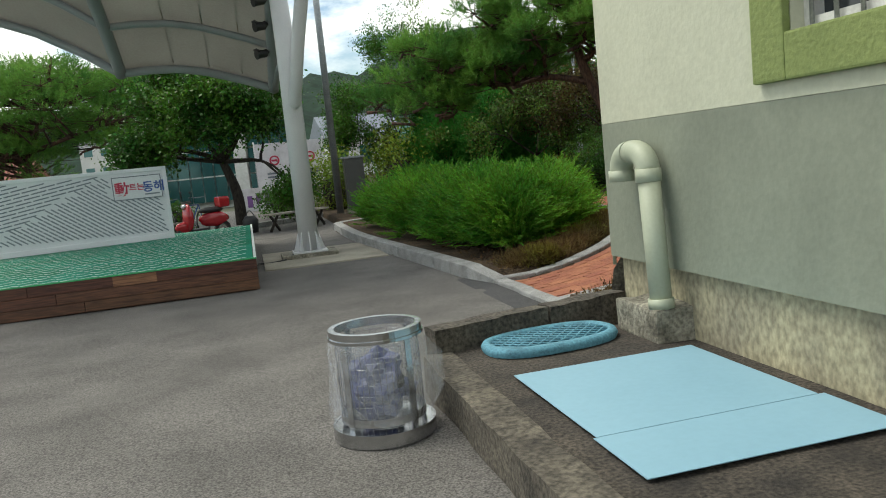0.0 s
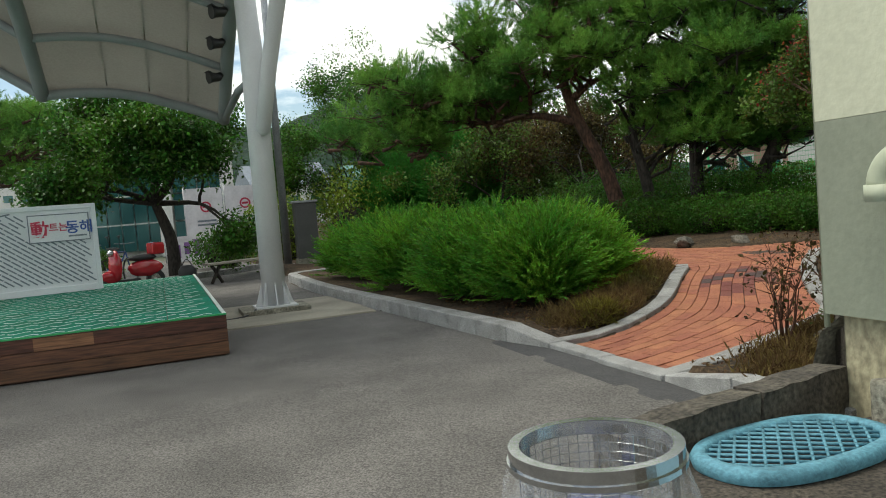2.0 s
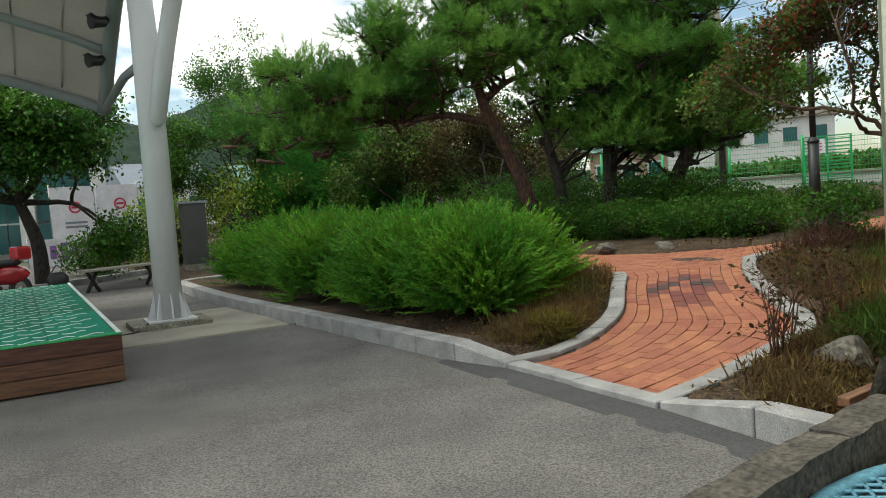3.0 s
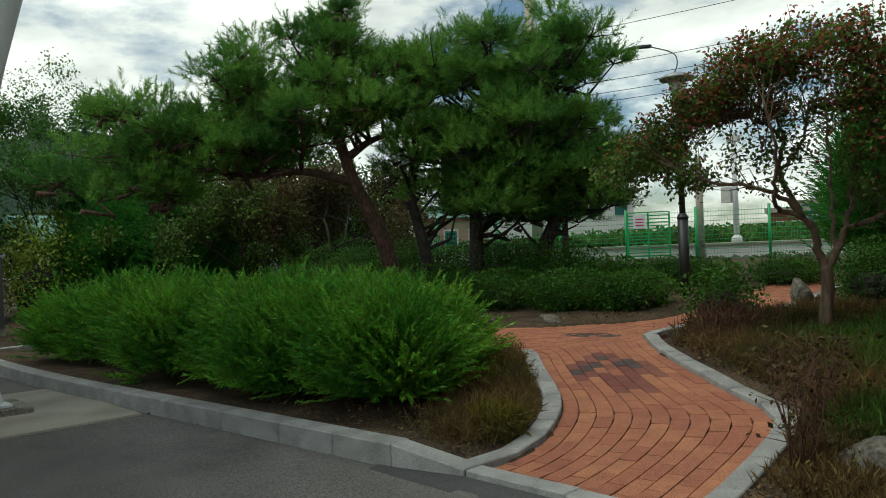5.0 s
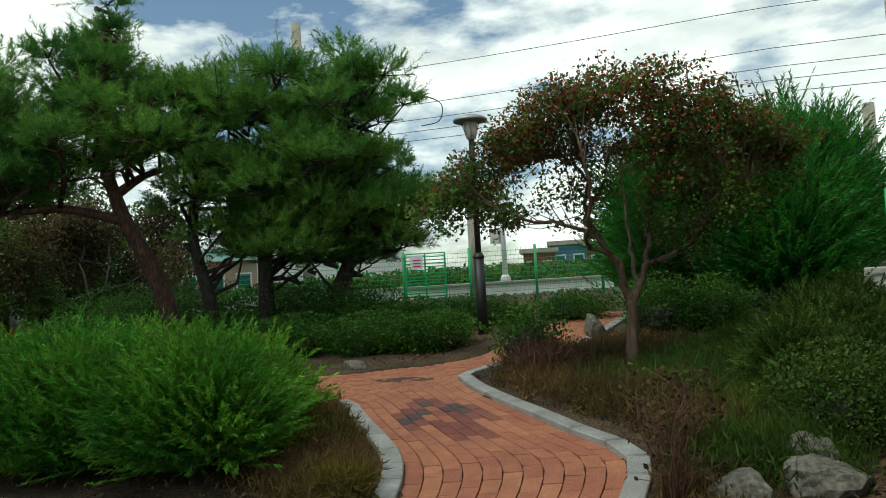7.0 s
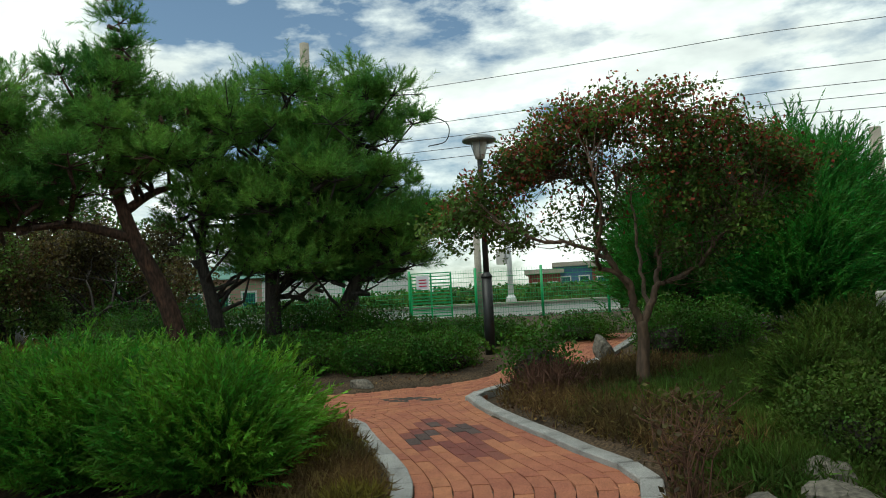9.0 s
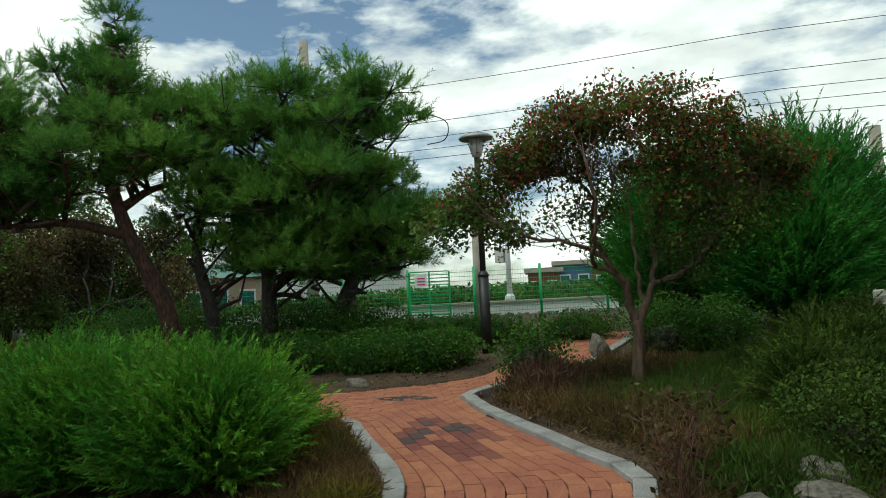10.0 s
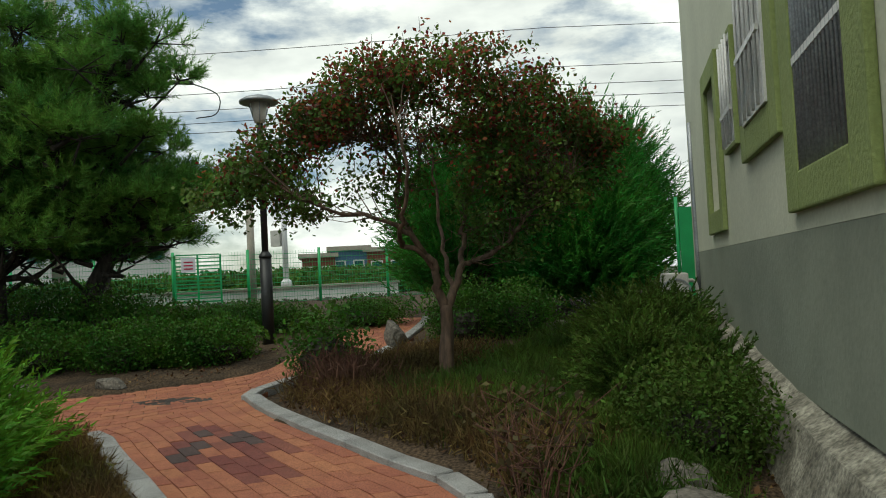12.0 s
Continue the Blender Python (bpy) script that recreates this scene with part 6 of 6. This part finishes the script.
def block(name, at, size, turn, label, wall_mat, roof_mat, floors, bays, pitch=0.0):
    """A distant building with its windows."""
    w, dp, h = size
    t = thing(name, at, label, "building", "distant buildings")
    t.matrix_basis = pose(*at, 0, 0, turn)
    part("wall", box(0, w, 0, dp, -0.5, h), wall_mat, t)
    if pitch:
        b = bmesh.new()
        v = [b.verts.new(p) for p in ((-0.4, -0.5, h), (w + 0.4, -0.5, h), (w + 0.4, dp / 2, h + pitch), (-0.4, dp / 2, h + pitch), (w + 0.4, dp + 0.5, h), (-0.4, dp + 0.5, h))]
        for f in ((0, 1, 2, 3), (3, 2, 4, 5), (1, 4, 2), (0, 3, 5), (0, 5, 4, 1)):
            b.faces.new([v[i] for i in f])
        part("roof", b, roof_mat, t)
    else:
        part("roof", box(-0.3, w + 0.3, -0.3, dp + 0.3, h + 0.002, h + 0.35), roof_mat, t)
    for f in range(floors):
        for k in range(bays):
            x0 = w * (k + 0.2) / bays
            x1 = w * (k + 0.8) / bays
            z0 = h * (f + 0.35) / floors
            z1 = h * (f + 0.8) / floors
            win = part("window", box(x0, x1, -0.06, 0.02, z0, z1), FRAME_WHITE, t)
            part("pane", box(x0 + 0.1, x1 - 0.1, -0.09, -0.065, z0 + 0.1, z1 - 0.1), GLASS_GREEN, win)
    return t


block("school_block", (37.2, 43.6, 0), (12, 8, 4.9), -50, "white two-storey building with green tinted windows", WALL_WHITE, CONCRETE_PALE, 2, 7)
block("shed", (28.8, 38.7, 0), (4.3, 6, 3.3), -44, "dull pink house with a teal roof", WALL_PINK, ROOF_TEAL, 1, 3, 0.9)
block("shed", (24, 46, 0), (6, 6, 2.4), -30, "white house with a teal sheet roof", WALL_WHITE, ROOF_TEAL, 1, 3, 0.8)
block("container_house", (59.5, 29.2, 0), (3, 5, 3.9), -69, "low blue house with a grey roof", ROOF_BLUE, CONCRETE_PALE, 1, 2)
block("container_house", (60.3, 26.4, 0), (3.2, 5, 3.7), -70, "low red brown house with a flat roof", ROOF_RED, CONCRETE_PALE, 1, 2)
block("container_house", (58.4, 31.2, 0), (2.6, 5, 3.4), -68, "low red brown house with a flat roof", ROOF_RED, CONCRETE_PALE, 1, 2)
block("factory", (10.5, 78, 0), (14, 10, 4.6), 8, "low white industrial building at the hill's foot", WALL_WHITE, CONCRETE_PALE, 1, 6)
block("factory", (7.2, 66, 0), (6, 7, 3.8), 5, "white house with a dark hipped roof", WALL_WHITE, PANEL_BAR, 1, 3, 2.0)
block("shed", (12.5, 50, 0), (12, 8, 2.8), 8, "long shed with a pale green sheet roof", WALL_WHITE, ROOF_TEAL, 1, 4, 1.6)
block("apartment_block", (-22, 120, 0), (18, 10, 18), 0, "pale apartment block behind the trees", WALL_WHITE, CONCRETE_PALE, 7, 8)
block("apartment_block", (-48, 110, 0), (16, 10, 16), 8, "pale apartment block behind the trees", WALL_WHITE, CONCRETE_PALE, 6, 7)
screen = thing("green_screen_fence", (11.82, 5.4, 0.6), "tall green netting fence at the building's end", "fence")
own(part("netting", box(11.8, 11.84, 5.2, 5.40, 0.5, 2.2), FENCE_GREEN, screen), screen)
own(part("post", tube([(11.82, 5.43, 0.5), (11.82, 5.43, 2.35)], 0.025, 8), FENCE_GREEN, screen), screen)

# wooded hill
b = bmesh.new()
az = np.radians(np.linspace(-50, 75, 150))
rows = []
for i, u in enumerate(np.linspace(0, 1, 26)):
    row = []
    for a in az:
        deg = math.degrees(a)
        peak = np.interp(deg, [-50, -20, 0, 6.6, 8.7, 12, 13.5, 16.6, 20, 24, 28, 34, 45, 75], [3.5, 4.0, 6.2, 7.0, 6.6, 8.0, 8.4, 9.2, 9.1, 7.0, 4.2, 2.2, 1.0, 0.8])
        r = 340 + 330 * u
        z = math.tan(math.radians(peak)) * 670 * (u ** 0.75) + (5.0 * noise.noise(Vector((a * 60, u * 9, 0))) + 2.5 * noise.noise(Vector((a * 260, u * 40, 2)))) * min(1, u * 4)
        row.append(b.verts.new((r * math.sin(a), r * math.cos(a), z - 3)))
    rows.append(row)
for p, q in zip(rows, rows[1:]):
    for k in range(149):
        b.faces.new((p[k], p[k + 1], q[k + 1], q[k])).smooth = True
tagged(part("hill_backdrop", b, HILL), "dark green wooded hill in the distance", "hill", kind="structure")

# ---- brick path ----
path = thing("brick_path", (0, 0, 0), "orange clay paver path with a dark diamond pattern", "path", kind="structure")
bed = bmesh.new()
for A, B, n2 in ((LEFT, RIGHT, 97), (NEAR, FAR, 121)):
    vs = [(bed.verts.new((a[0], a[1], ground_z(a[0]) - 0.022)), bed.verts.new((c[0], c[1], ground_z(c[0]) - 0.022))) for a, c in zip(A, B)]
    for p, q in zip(vs, vs[1:]):
        bed.faces.new((p[0], p[1], q[1], q[0]))
part("bedding", bed, CONCRETE_DARK, path)
COURSES, PAVER = 11, 0.236
centre = (LEFT + RIGHT) / 2
along = np.concatenate([[0], np.cumsum(np.hypot(*np.diff(centre, axis=0).T))])


def across(A, B, dist, s, u):
    s = min(max(s, 0), dist[-1])
    a = np.array([np.interp(s, dist, A[:, 0]), np.interp(s, dist, A[:, 1])])
    c = np.array([np.interp(s, dist, B[:, 0]), np.interp(s, dist, B[:, 1])])
    return a + (c - a) * u


def paver_corners(A, B, dist, s0, s1, u0, u1, gap=0.004):
    q = [across(A, B, dist, s, u) for s, u in ((s0, u0), (s1, u0), (s1, u1), (s0, u1))]
    m = sum(q) / 4
    return [p + (m - p) / (np.linalg.norm(m - p) + 1e-6) * gap for p in q]


def paver_shape(b, q, lift):
    top = [b.verts.new((p[0], p[1], ground_z(p[0]) + lift)) for p in q]
    m = sum(q) / 4
    low = [b.verts.new((*(p + (p - m) * 0.012), ground_z(p[0]) + lift - 0.009)) for p in q]
    deep = [b.verts.new((*(p + (p - m) * 0.012), ground_z(p[0]) + lift - 0.05)) for p in q]
    b.faces.new(top[::-1])
    for i in range(4):
        j = (i + 1) % 4
        b.faces.new((top[i], top[j], low[j], low[i]))
        b.faces.new((low[i], low[j], deep[j], deep[i]))


length = along[-1]
mid_s, mid_c = 3.05, 5.0
DARK = {}
for r in range(-3, 4):
    for c in range(-3, 4):
        ring_no = abs(r) + abs(c)
        if ring_no in (3, 4) and max(abs(r), abs(c)) < 4 and not (ring_no == 4 and abs(r) == abs(c)):
            DARK[r, c] = 1
        if (r, c) in ((0, -2), (1, -1), (0, -3), (2, 0), (1, 1), (0, 2), (1, 2)):
            DARK[r, c] = 2
        if ring_no == 0 or (r, c) in ((0, 1), (-1, 1), (-2, 0), (-1, -1)):
            DARK[r, c] = 1
joined = bmesh.new()
for c in range(COURSES):
    s = 0.0 if c % 2 else -PAVER / 2
    k = 0
    while s < length - 0.02:
        s0, s1 = max(s, 0), min(s + PAVER, length)
        u0, u1 = (c + 0.02) / COURSES, (c + 0.98) / COURSES
        if s1 - s0 > 0.04:
            q = paver_corners(LEFT, RIGHT, along, s0, s1, u0, u1)
            b = bmesh.new()
            paver_shape(b, q, rng.uniform(-0.002, 0.003))
            bmesh.ops.recalc_face_normals(b, faces=list(b.faces))
            r = round((s + PAVER / 2 - mid_s) / PAVER - (0.5 if c % 2 else 0))
            tone = DARK.get((int(r), int(c - mid_c)), 0)
            part("brick", b, (BRICK, BRICK_RED, BRICK_BLACK)[tone], path)
        s += PAVER
m2 = (NEAR + FAR) / 2
dist2 = np.concatenate([[0], np.cumsum(np.hypot(*np.diff(m2, axis=0).T))])
for c in range(13):
    s = -PAVER / 2 * (c % 2)
    while s < dist2[-1] - 0.02:
        paver_shape(joined, paver_corners(NEAR, FAR, dist2, max(s, 0), min(s + PAVER, dist2[-1]), (c + 0.02) / 13, (c + 0.98) / 13), -0.006 + rng.uniform(-0.001, 0.002))
        s += PAVER
part("paving", joined, BRICK_FAR, path, "orange pavers of the crossing path")["kind"] = "stuff"
